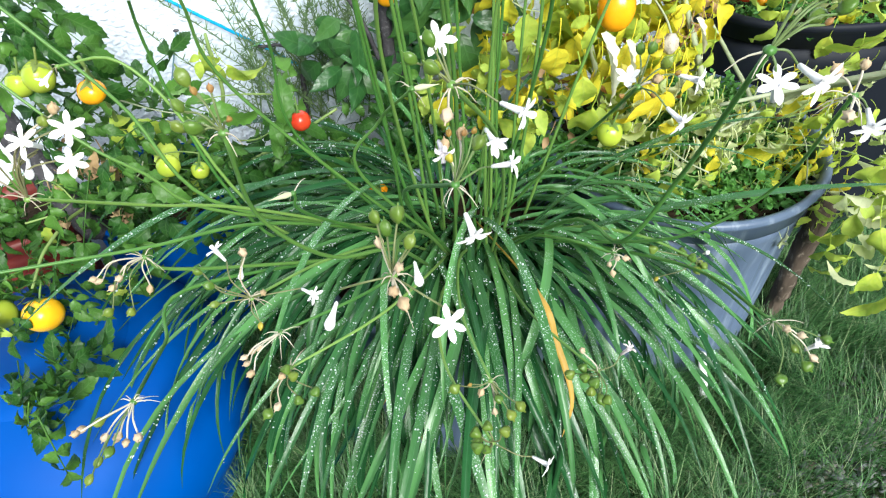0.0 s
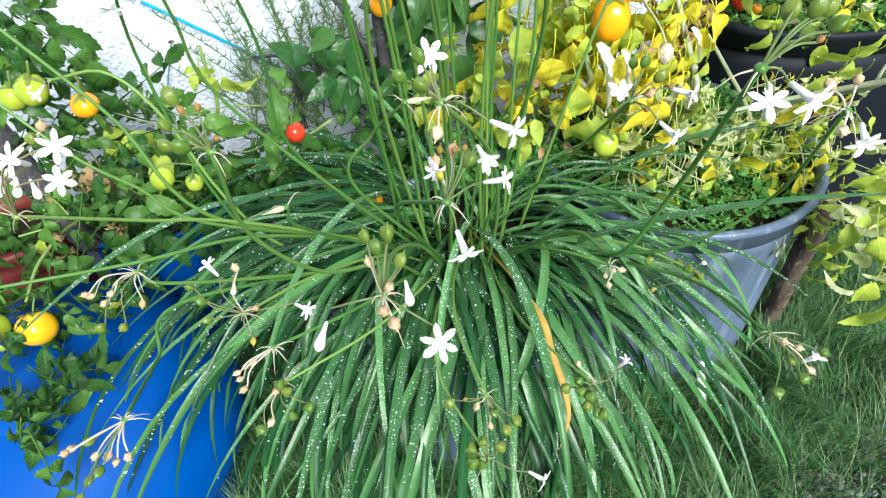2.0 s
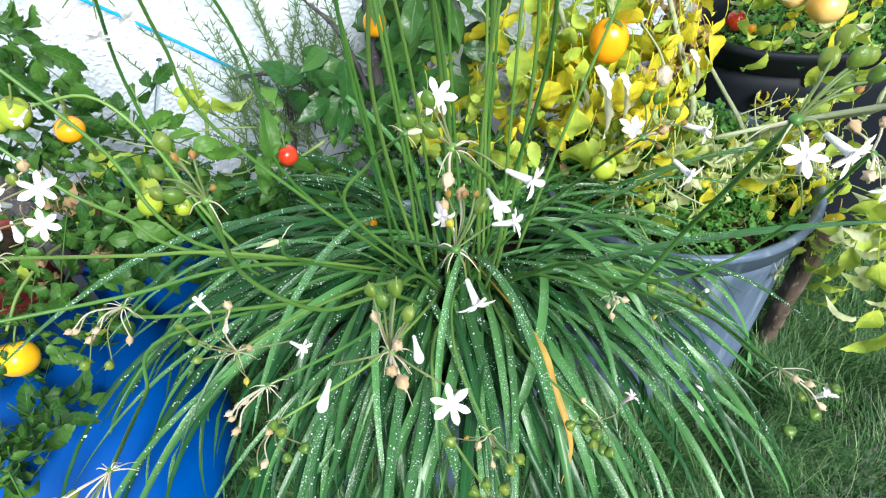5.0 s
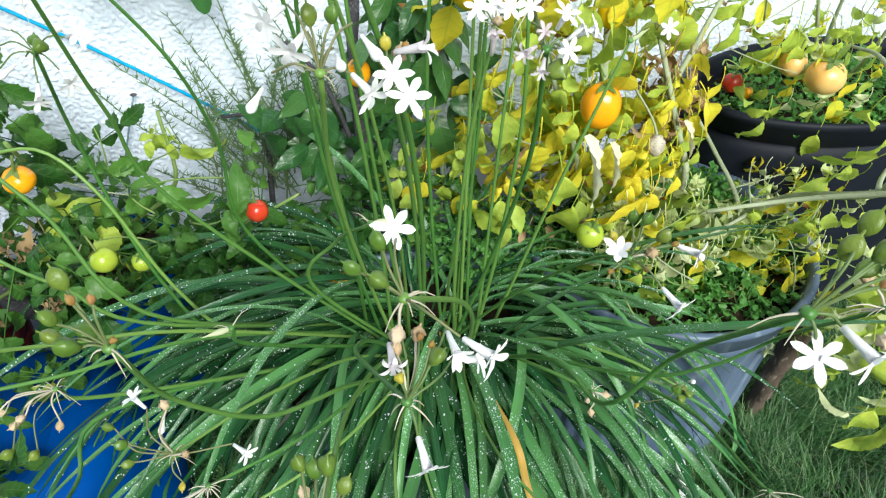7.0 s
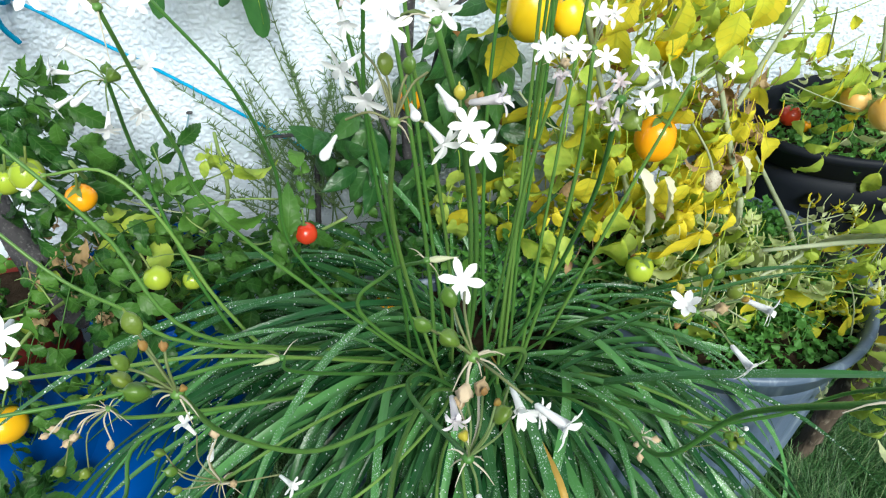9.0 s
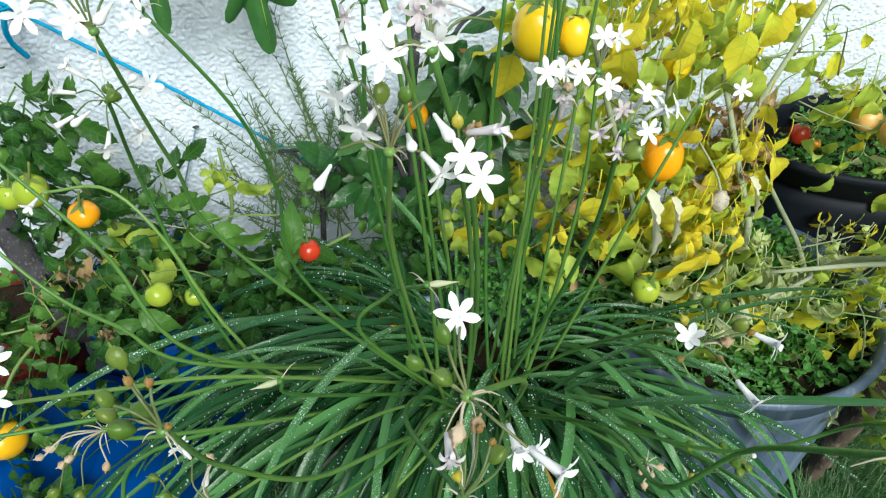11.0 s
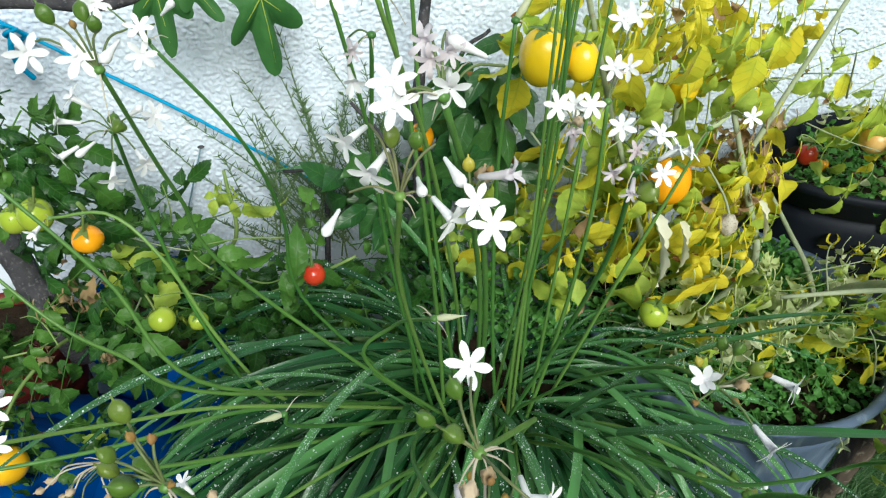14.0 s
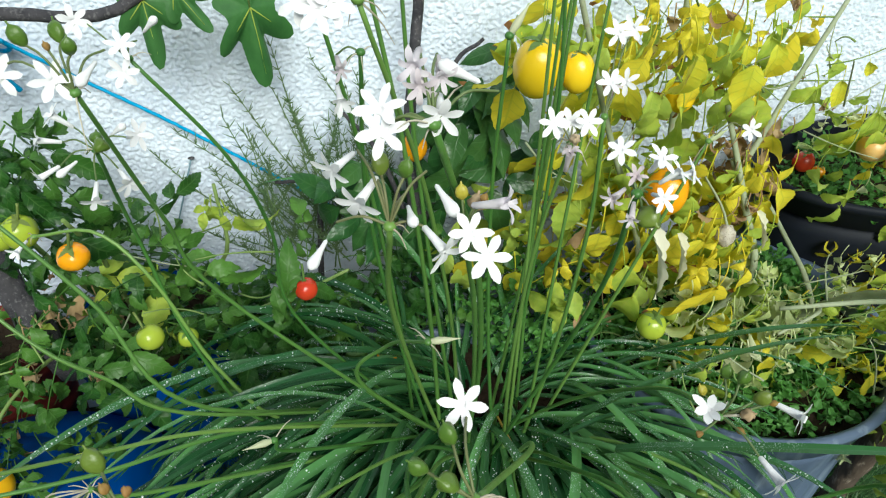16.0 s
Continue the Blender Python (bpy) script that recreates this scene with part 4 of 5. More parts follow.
def tomato(place, r, mat, squash, label, lean=0, spin=0, group="tomatoes"):
    """A fruit with its faint ribs, hanging from a green calyx and a stub of stalk."""
    t = thing("tomato", place, label, "tomato", group)
    v, f = ball(r, 24, 16, squash)
    v = [Vector(p) for p in v]
    v = [Vector((p.x * (1 + 0.025 * math.cos(5 * math.atan2(p.y, p.x))), p.y * (1 + 0.025 * math.cos(5 * math.atan2(p.y, p.x))), p.z - 0.12 * r * math.exp(-(p.x**2 + p.y**2) / (0.1 * r * r)) * (1 if p.z > 0 else 0))) for p in v]
    m = pose(0, 0, 0, lean, 0, spin)
    part("fruit", Geo().add(v, f).mesh("fruit", mat), t, m)
    g = Geo()
    for k in range(5):
        g.join(leaflet(r * 0.85, r * 0.17, 2, 38, 0.2, 0.05, 0, k), pose(0, 0, r * squash[2] * 0.92, 0, rnd(-14, 4), 72 * k))
    g.add(*tube(curve_path([(0, 0, r * squash[2] * 0.86), (0.002, 0, r * squash[2] + 0.006), (0.006, 0.003, r * squash[2] + 0.02)], 6), [0.0016] * 7, 6))
    part("calyx", g.mesh("calyx", CALYX), t, m)
    return t


# ---- tomato plant at the wall, in the blue planter ----
def left_plant():
    p = thing("tomato_plant", (-0.30, 1.11, 0.37), "green tomato plant sprawling from the blue planter by the wall", "tomato plant")
    for pts, r in (([(-0.3, 1.11, 0.37), (-0.3, 1.05, 0.5), (-0.27, 0.95, 0.66), (-0.246, 0.84, 0.79)], 0.005), ([(-0.3, 1.11, 0.37), (-0.22, 1.05, 0.5), (-0.12, 1.0, 0.6), (-0.11, 0.99, 0.73)], 0.005),
                   ([(-0.3, 1.11, 0.37), (-0.15, 1.0, 0.47), (-0.02, 0.95, 0.55), (0.06, 0.93, 0.6)], 0.0045), ([(-0.3, 1.11, 0.37), (-0.38, 1.07, 0.55), (-0.4, 1.02, 0.72), (-0.37, 1.0, 0.84)], 0.005),
                   ([(-0.3, 1.11, 0.37), (-0.38, 0.98, 0.47), (-0.42, 0.87, 0.49), (-0.44, 0.8, 0.47)], 0.004)):
        stem(p, pts, r, r * 0.5, GREEN_STEM)
    G = [("g", GREEN_SET, 1.0)]
    GL = [("g", GREEN_SET, 0.8), ("l", LIME_SET, 0.14), ("w", WILT_SET, 0.06)]
    scatter(p, GL, (-0.27, 0.93, 0.58), (0.13, 0.1, 0.08), 28, seed=1)
    scatter(p, G, (-0.13, 0.95, 0.53), (0.12, 0.1, 0.08), 20, seed=2)
    scatter(p, G, (0.0, 0.97, 0.50), (0.12, 0.1, 0.08), 16, seed=3)
    scatter(p, G, (0.1, 0.98, 0.5), (0.1, 0.08, 0.08), 12, seed=4)
    scatter(p, GL, (-0.36, 1.08, 0.57), (0.1, 0.07, 0.09), 22, seed=5)
    scatter(p, G, (-0.37, 1.03, 0.77), (0.06, 0.08, 0.08), 14, seed=6)
    scatter(p, G, (-0.25, 1.0, 0.68), (0.08, 0.05, 0.03), 8, seed=7)
    scatter(p, [("l", LIME_SET, 1)], (-0.115, 0.99, 0.715), (0.014, 0.014, 0.02), 6, seed=8, down=-1.4, scale=(0.5, 0.8))
    scatter(p, GL, (-0.45, 0.93, 0.50), (0.12, 0.08, 0.08), 12, seed=11)
    scatter(p, G, (-0.27, 0.97, 0.47), (0.12, 0.06, 0.06), 10, seed=12)
    scatter(p, GL, (-0.36, 0.83, 0.43), (0.09, 0.05, 0.03), 8, seed=13, scale=(0.6, 1.0))
    scatter(p, GL, (-0.45, 0.86, 0.43), (0.08, 0.06, 0.04), 12, seed=14, scale=(0.6, 1.0))
    scatter(p, G, (-0.28, 1.14, 0.43), (0.2, 0.06, 0.09), 18, seed=15)
    scatter(p, G, (-0.02, 1.1, 0.41), (0.16, 0.06, 0.08), 12, seed=16)
    scatter(p, GL, (-0.42, 0.78, 0.48), (0.12, 0.1, 0.05), 20, seed=9, scale=(0.6, 0.9))
    scatter(p, G, (-0.358, 0.541, 0.530), (0.04, 0.04, 0.07), 8, seed=18, down=-0.9)
    scatter(p, G, (-0.332, 0.958, 0.825), (0.02, 0.05, 0.06), 10, seed=46, down=-0.7)
    scatter(p, G, (0.2, 1.03, 0.52), (0.14, 0.06, 0.1), 20, seed=17)
    scatter(p, G, (-0.40, 0.64, 0.42), (0.05, 0.07, 0.03), 9, seed=10, scale=(0.6, 0.9))
    twigs(p, (-0.2, 0.93, 0.58), (0.2, 0.08, 0.09), 15, 47)
    scatter(p, GL, (-0.47, 1.0, 0.49), (0.05, 0.05, 0.04), 11, seed=50, scale=(0.6, 0.9))
    scatter(p, [("w", WILT_SET, 1)], (-0.33, 0.9, 0.56), (0.12, 0.06, 0.06), 10, seed=48, down=-1.0)
    return p


tomato((-0.246, 0.828, 0.748), 0.0175, ORANGE, (1, 1, 0.88), "ripe orange tomato among green leaves", 15, 10)
tomato((0.001, 0.855, 0.636), 0.0155, RED, (1, 1, 1.0), "small ripe red tomato hanging among green leaves", -10, 40)
tomato((0.099, 0.852, 0.478), 0.017, ORANGE, (1, 1, 1), "small orange tomato low among strap leaves", 20)
tomato((-0.42, 0.75, 0.46), 0.028, GOLD, (1, 1, 0.9), "large golden tomato resting over the blue drum", -40)
tomato((-0.485, 0.775, 0.455), 0.022, GREENSKIN, (1, 1, 1), "unripe green tomato over the blue drum", -30)
tomato((-0.186, 0.797, 0.639), 0.016, GREENSKIN, (1, 1, 1), "unripe pale green tomato in the leaves", -30, 60)
tomato((-0.155, 0.83, 0.60), 0.013, GREENSKIN, (1, 1, 1), "small unripe green tomato in the leaves", 15, 20)
tomato((-0.315, 0.88, 0.755), 0.02, GREENSKIN, (1, 1, 1.1), "unripe green tomato beside a ripe one", 20, 50)
tomato((-0.345, 0.89, 0.745), 0.017, GREENSKIN, (1, 1, 1.1), "unripe green tomato beside a ripe one", 20, 50)


def twigs(plant, centre, spread, count, seed):
    """Thin crooked side stems through a mass of leaves."""
    rng = random.Random(seed)
    for _ in range(count):
        q = Vector([c + rng.uniform(-1, 1) * s for c, s in zip(centre, spread)])
        d = Vector((rng.uniform(-1, 1), rng.uniform(-0.6, 0.6), rng.uniform(-0.8, 0.8))) * rng.uniform(0.03, 0.08)
        bow = Vector((rng.uniform(-1, 1), rng.uniform(-1, 1), rng.uniform(-1, 1))) * 0.012
        stem(plant, [q - d, q - d * 0.2 + bow, q + d * 0.5 + bow, q + d], rng.uniform(0.001, 0.0018), 0.0007, GREEN_STEM if rng.random() < 0.6 else FUZZY, "twig", 8)



left_plant()


# ---- yellowing tomato plant behind the clump ----
def yellow_plant():
    p = thing("tomato_plant", (0.55, 0.93, 0.44), "dying tomato plant with yellow and lime leaves, some withered brown", "tomato plant")
    for pts, r, m in (([(0.55, 0.93, 0.44), (0.56, 0.97, 0.7), (0.55, 1.0, 0.95), (0.53, 1.02, 1.2)], 0.008, FUZZY), ([(0.55, 0.93, 0.44), (0.5, 0.92, 0.62), (0.42, 0.9, 0.8), (0.33, 0.86, 1.02)], 0.006, FUZZY),
                      ([(0.55, 0.93, 0.44), (0.66, 0.95, 0.65), (0.76, 1.0, 0.8), (0.85, 1.05, 0.92)], 0.006, FUZZY), ([(0.56, 0.97, 0.7), (0.52, 0.92, 0.76), (0.52, 0.9, 0.75)], 0.003, GREEN_STEM),
                      ([(0.60, 0.86, 0.44), (0.68, 0.86, 0.55), (0.66, 0.9, 0.66), (0.62, 0.95, 0.8)], 0.007, FUZZY)):
        stem(p, pts, r, r * 0.55, m)
    Y = [("y", YELLOW_SET, 0.42), ("l", LIME_SET, 0.5), ("w", WILT_SET, 0.08)]
    L = [("y", YELLOW_SET, 0.3), ("l", LIME_SET, 0.65), ("w", WILT_SET, 0.05)]
    W = [("y", YELLOW_SET, 0.35), ("w", WILT_SET, 0.65)]
    scatter(p, Y, (0.45, 0.93, 0.72), (0.12, 0.08, 0.12), 46, seed=21, down=-1.6, scale=(0.75, 1.3))
    scatter(p, Y, (0.56, 0.98, 0.86), (0.14, 0.08, 0.12), 48, seed=22, down=-1.6, scale=(0.75, 1.3))
    scatter(p, L, (0.40, 0.92, 0.92), (0.12, 0.08, 0.1), 32, seed=23, down=-1.6, scale=(0.65, 1.2))
    scatter(p, L, (0.62, 0.9, 0.68), (0.1, 0.08, 0.08), 22, seed=24, down=-1.5)
    scatter(p, W, (0.68, 0.95, 0.72), (0.07, 0.06, 0.09), 30, seed=25, down=-1.6)
    scatter(p, Y, (0.72, 1.04, 0.88), (0.12, 0.08, 0.08), 14, seed=26, down=-1.6, scale=(0.6, 1.2))
    scatter(p, L, (0.42, 0.88, 0.58), (0.1, 0.06, 0.06), 22, seed=27, down=-0.6, scale=(0.5, 0.9))
    scatter(p, Y, (0.55, 1.02, 1.02), (0.2, 0.08, 0.08), 18, seed=28, down=-1.6, scale=(0.65, 1.2))
    twigs(p, (0.55, 0.95, 0.85), (0.2, 0.08, 0.2), 30, 29)
    scatter(p, L, (0.30, 1.02, 0.60), (0.1, 0.06, 0.1), 24, seed=30, down=-1.5, scale=(0.6, 1.0))
    scatter(p, Y, (0.50, 0.95, 0.66), (0.16, 0.07, 0.09), 26, seed=19, down=-1.6, scale=(0.7, 1.2))
    scatter(p, L, (0.47, 1.1, 0.62), (0.16, 0.06, 0.12), 26, seed=20, down=-1.5, scale=(0.8, 1.3))
    scatter(p, W, (0.666, 0.926, 0.695), (0.04, 0.04, 0.07), 34, seed=44, down=-1.0, scale=(0.7, 1.2))
    scatter(p, [("y", YELLOW_SET, 1)], (0.568, 0.803, 0.680), (0.06, 0.03, 0.03), 12, seed=45, down=-1.2, scale=(0.7, 1.0))
    for k, q in enumerate(((0.893, 1.083, 0.780), (0.802, 1.093, 0.821), (0.852, 0.940, 0.721))):
        scatter(p, L, q, (0.09, 0.06, 0.07), (7, 9, 6)[k], seed=50 + k, down=-1.0, scale=(0.5, 0.95))
        twigs(p, q, (0.1, 0.05, 0.08), 5, 55 + k)
    # large single leaves that hang face out
    rng = random.Random(77)
    for k, q in enumerate(((0.412, 0.8, 0.70), (0.5, 0.8, 0.735), (0.535, 0.795, 0.73), (0.597, 0.8, 0.71), (0.512, 0.82, 0.83), (0.415, 0.82, 0.965), (0.345, 0.82, 0.80), (0.386, 0.81, 0.75), (0.461, 0.83, 0.975), (0.459, 0.8, 0.65), (0.566, 0.86, 0.94), (0.64, 0.92, 0.93), (0.53, 0.85, 0.99), (0.70, 0.97, 0.94))):
        d = Vector((rng.uniform(-0.35, 0.35), rng.uniform(-0.35, 0.05), -1)).normalized()
        side = Vector((rng.uniform(-0.3, 0.3), -1, 0.4)).cross(d).normalized()
        m = Matrix((d, side, d.cross(side))).transposed().to_4x4()
        m.translation = Vector(q) - Vector(p.location)
        part("leaf", (YELLOW_SET if k % 3 else LIME_SET)[(1, 2, 4, 5, 7)[k % 5]], p, m @ Matrix.Scale(rng.uniform(0.8, 1.1), 4))
    # long curled leaves that hang by their tips
    for q, d, s, mesh in (((0.435, 0.775, 0.735), (0.35, -0.25, -0.95), 2.1, PALE_CURL), ((0.478, 0.78, 0.715), (0.3, -0.2, -0.95), 1.5, PALE_CURL), ((0.60, 0.8, 0.72), (0.35, -0.3, -0.8), 1.2, PALE_CURL)):
        part("curled_leaf", mesh, p, aim_x(Vector(q) - Vector(p.location), d) @ Matrix.Scale(s, 4), "pale dried leaf rolled lengthwise")
    return p


def dried_fruit():
    t = thing("dried_fruit", (0.5634, 0.80, 0.685), "shrivelled grey-white dried fruit on the dying plant", "fruit")
    v, f = ball(0.013, 16, 12, (1, 1, 1.2))
    v = [Vector(q) * (1 + 0.28 * noise.noise(Vector(q) * 160)) for q in v]
    part("husk", Geo().add(v, f).mesh("husk", mottled("husk", (0.62, 0.58, 0.48), (0.4, 0.34, 0.26), 60, 0.8, 0.2, 200, 0.8, 0.002, (0.15, 0.1, 0.08))), t)
    part("stalk", Geo().add(*tube(curve_path([(0, 0, 0.012), (0.002, 0.03, 0.03), (0, 0.09, 0.05)], 6), [0.0018] * 7, 6)).mesh("fruit_stalk", FUZZY), t)


dried_fruit()
PALE_CURL = leaflet(0.055, 0.0046, 5, 25, 1.3, 0.4, 0.6, 7).mesh("curled_leaf", leafy("dried_leaf", (0.78, 0.76, 0.58), (0.7, 0.67, 0.45), (0.84, 0.83, 0.7), 0.7, 0.25, None, 0.2))
yellow_plant()
tomato((0.500, 0.862, 0.724), 0.029, ORANGE, (1, 1, 1.22), "ripe orange plum tomato hanging from a yellowing plant", 5)
tomato((0.291, 0.842, 0.923), 0.0275, YELLOW, (1, 1, 1.28), "large yellow plum tomato on the dying plant", 8)
tomato((0.336, 0.835, 0.918), 0.019, YELLOW, (1, 1, 1.28), "yellow plum tomato beside a larger one", -8)
tomato((0.467, 0.769, 0.565), 0.02, GREENSKIN, (1, 1, 1.05), "unripe lime green tomato over the strap leaves", 10)
tomato((0.53, 0.93, 0.83), 0.02, YELLOW, (1, 1, 1.1), "small yellow tomato half hidden by leaves", 0)
tomato((0.18, 1.05, 0.725), 0.019, ORANGE, (1, 1, 1.2), "orange fruit half hidden by dark leaves", 0)


# ---- pale tomato plant in the near planter ----
def pale_plant():
    p = thing("tomato_plant", (0.70, 0.86, 0.38), "fading tomato plant with pale wilted leaves and grey stems", "tomato plant")
    for pts, r in (([(0.74, 0.88, 0.38), (0.775, 0.76, 0.575), (0.782, 0.613, 0.694), (0.775, 0.526, 0.826)], 0.0075), ([(0.782, 0.613, 0.694), (0.765, 0.6, 0.76), (0.747, 0.62, 0.84), (0.74, 0.64, 0.95)], 0.006),
                   ([(0.70, 0.86, 0.38), (0.67, 0.86, 0.5), (0.69, 0.9, 0.6), (0.64, 0.93, 0.72)], 0.006), ([(0.78, 0.62, 0.69), (0.83, 0.66, 0.68), (0.9, 0.7, 0.70)], 0.004),
                   ([(0.76, 0.79, 0.53), (0.70, 0.74, 0.57), (0.63, 0.72, 0.565)], 0.0035), ([(0.775, 0.53, 0.82), (0.79, 0.47, 0.76), (0.77, 0.44, 0.66), (0.745, 0.43, 0.57)], 0.003),
                   ([(0.76, 0.6, 0.78), (0.85, 0.75, 0.8), (0.93, 0.88, 0.76)], 0.004), ([(0.79, 0.56, 0.73), (0.759, 0.62, 0.689), (0.714, 0.68, 0.646), (0.616, 0.72, 0.615)], 0.0048), ([(0.86, 0.87, 0.40), (0.829, 0.9, 0.485), (0.78, 0.92, 0.56), (0.734, 0.95, 0.633)], 0.0055)):
        stem(p, pts, r, r * 0.6, FUZZY)
    P = [("p", PALE_SET, 0.68), ("y", YELLOW_SET, 0.1), ("l", LIME_SET, 0.22)]
    scatter(p, P, (0.60, 0.80, 0.54), (0.13, 0.1, 0.1), 100, seed=31, down=-1.1, scale=(0.55, 1.2))
    scatter(p, [("p", PALE_SET, 0.4), ("l", LIME_SET, 0.35), ("y", YELLOW_SET, 0.25)], (0.87, 0.85, 0.50), (0.06, 0.1, 0.08), 34, seed=38, down=-1.0, scale=(0.45, 0.9))
    scatter(p, [("p", PALE_SET, 0.45), ("l", LIME_SET, 0.35), ("y", YELLOW_SET, 0.2)], (0.955, 0.85, 0.50), (0.06, 0.11, 0.07), 46, seed=40, down=-1.0, scale=(0.45, 0.9))
    scatter(p, [("p", PALE_SET, 0.45), ("l", LIME_SET, 0.35), ("y", YELLOW_SET, 0.2)], (0.84, 0.67, 0.44), (0.05, 0.02, 0.04), 9, seed=41, down=-1.2, scale=(0.45, 0.8))
    scatter(p, [("p", PALE_SET, 0.6), ("l", LIME_SET, 0.4)], (0.808, 0.550, 0.614), (0.07, 0.05, 0.06), 26, seed=42, down=-1.1, scale=(0.5, 0.9))
    scatter(p, [("p", PALE_SET, 0.4), ("l", LIME_SET, 0.3), ("y", YELLOW_SET, 0.3)], (0.84, 0.74, 0.47), (0.06, 0.05, 0.1), 30, seed=43, down=-1.1, scale=(0.45, 0.85))
    twigs(p, (0.80, 0.74, 0.5), (0.1, 0.06, 0.1), 10, 49)
    twigs(p, (0.62, 0.79, 0.55), (0.16, 0.12, 0.1), 12, 39)
    scatter(p, P, (0.74, 0.76, 0.50), (0.09, 0.07, 0.09), 56, seed=32, down=-1.1, scale=(0.5, 1.0))
    scatter(p, [("y", YELLOW_SET, 1)], (0.79, 0.72, 0.47), (0.03, 0.03, 0.03), 7, seed=33, down=-0.5, scale=(0.5, 0.7))
    scatter(p, [("l", LIME_SET, 0.6), ("p", PALE_SET, 0.4)], (0.80, 0.56, 0.50), (0.06, 0.06, 0.12), 22, seed=34, down=-0.9, scale=(0.6, 1.0))
    scatter(p, [("p", PALE_SET, 1)], (0.73, 0.65, 0.41), (0.03, 0.02, 0.05), 7, seed=35, down=-0.9, scale=(0.6, 0.9))
    scatter(p, [("l", LIME_SET, 0.6), ("p", PALE_SET, 0.4)], (0.70, 0.43, 0.54), (0.03, 0.02, 0.06), 6, seed=36, down=-0.9, scale=(0.6, 0.8))
    scatter(p, [("l", LIME_SET, 0.5), ("p", PALE_SET, 0.5)], (0.86, 0.68, 0.70), (0.08, 0.1, 0.1), 12, seed=37, down=-0.9, scale=(0.6, 1.0))
    return p


pale_plant()
tomato((0.716, 0.448, 0.609), 0.0225, PEACH, (1, 1, 0.95), "peach-coloured tomato ripening on a hanging truss", 10)


# ---- plants in the dark tubs ----
def tub_plant(base, centre, seed):
    p = thing("tomato_plant", base, "sparse tomato plant with pale yellowing leaves in a dark tub", "tomato plant")
    b, c = Vector(base), Vector(centre)
    for k in range(3):
        a = 2.1 * k + seed
        stem(p, [b, b.lerp(c, 0.5) + Vector((0.05 * math.cos(a), 0.05 * math.sin(a), 0.02)), c + Vector((0.1 * math.cos(a), 0.06 * math.sin(a), 0.08))], 0.005, 0.003, FUZZY)
    S = [("l", LIME_SET, 0.5), ("p", PALE_SET, 0.35), ("y", YELLOW_SET, 0.15)]
    scatter(p, S, c + Vector((-0.03, -0.05, -0.08)), (0.1, 0.05, 0.09), 16, seed=seed + 7, down=-1.4, scale=(0.5, 0.85))
    scatter(p, S, centre, (0.17, 0.1, 0.13), 34, seed=seed, down=-1.0, scale=(0.55, 1.05))
    scatter(p, S, c + Vector((-0.1, -0.02, -0.02)), (0.1, 0.08, 0.1), 13, seed=seed + 5, down=-1.0, scale=(0.5, 0.95))
    twigs(p, centre, (0.18, 0.08, 0.12), 8, seed + 9)
    return p


tub_plant((1.12, 1.07, 0.55), (1.03, 1.0, 0.74), 41)
tub_plant((1.66, 1.06, 0.53), (1.35, 0.95, 0.74), 42)
tomato((0.905, 1.08, 0.605), 0.019, RED, (1, 1, 1.05), "small red tomato over the rim of a dark tub", 0)
tomato((0.935, 1.07, 0.585), 0.0125, ORANGE, (1, 1, 1), "tiny orange tomato over the rim of a dark tub", 0)
tomato((0.93, 0.904, 0.697), 0.031, PEACH, (1, 1, 0.92), "large peach-coloured tomato hanging by the dark tub", 5)
tomato((0.905, 0.955, 0.70), 0.023, PEACH, (1, 1, 0.95), "peach-coloured tomato behind a larger one", 5)


def weeds(name, centre, r, z, count, seed, label, oblong=1.0):
    """Low clover-like weeds that cover the soil of a pot."""
    rng = random.Random(seed)
    g = Geo()
    leafs = [compound(seed + i, 0.026, 1, 20, 0.1, 0.08, 0.6) for i in range(3)]
    for _ in range(count):
        a, q = rng.uniform(0, 6.283), r * math.sqrt(rng.random())
        p = Vector((centre[0] + oblong * q * math.cos(a), centre[1] + q * math.sin(a), z + rng.uniform(0, 0.05) * (1.2 - q / r)))
        g.join(leafs[rng.randrange(3)], Matrix.Translation(p) @ pose(0, 0, 0, rng.uniform(-30, 30), rng.uniform(-50, 20), rng.uniform(0, 360)) @ Matrix.Scale(rng.uniform(0.6, 1.3), 4))
    tagged(new(name, g.mesh(name, WEED_LEAF)), label, "weeds", kind="stuff")


weeds("weeds", NEAR, 0.215, 0.425, 900, 51, "low bright green clover weeds on planter soil")
weeds("weeds", (1.148, 1.062), 0.155, 0.555, 560, 52, "low green weeds filling a dark oblong tub", 1.79)
weeds("weeds", (1.72, 1.075), 0.16, 0.535, 260, 53, "low green weeds filling a dark tub")
weeds("weeds", (0.05, 0.98), 0.14, 0.40, 200, 54, "fine green weeds between planter and wall")
weeds("weeds", (0.69, 0.97), 0.09, 0.44, 300, 56, "taller green weeds at the back of a planter")
weeds("weeds", (0.79, 0.96), 0.06, 0.44, 240, 57, "tufts of green weeds along the back of a planter")
weeds("weeds", (0.36, 0.93), 0.12, 0.45, 200, 55, "fine green weeds behind the strap leaves")


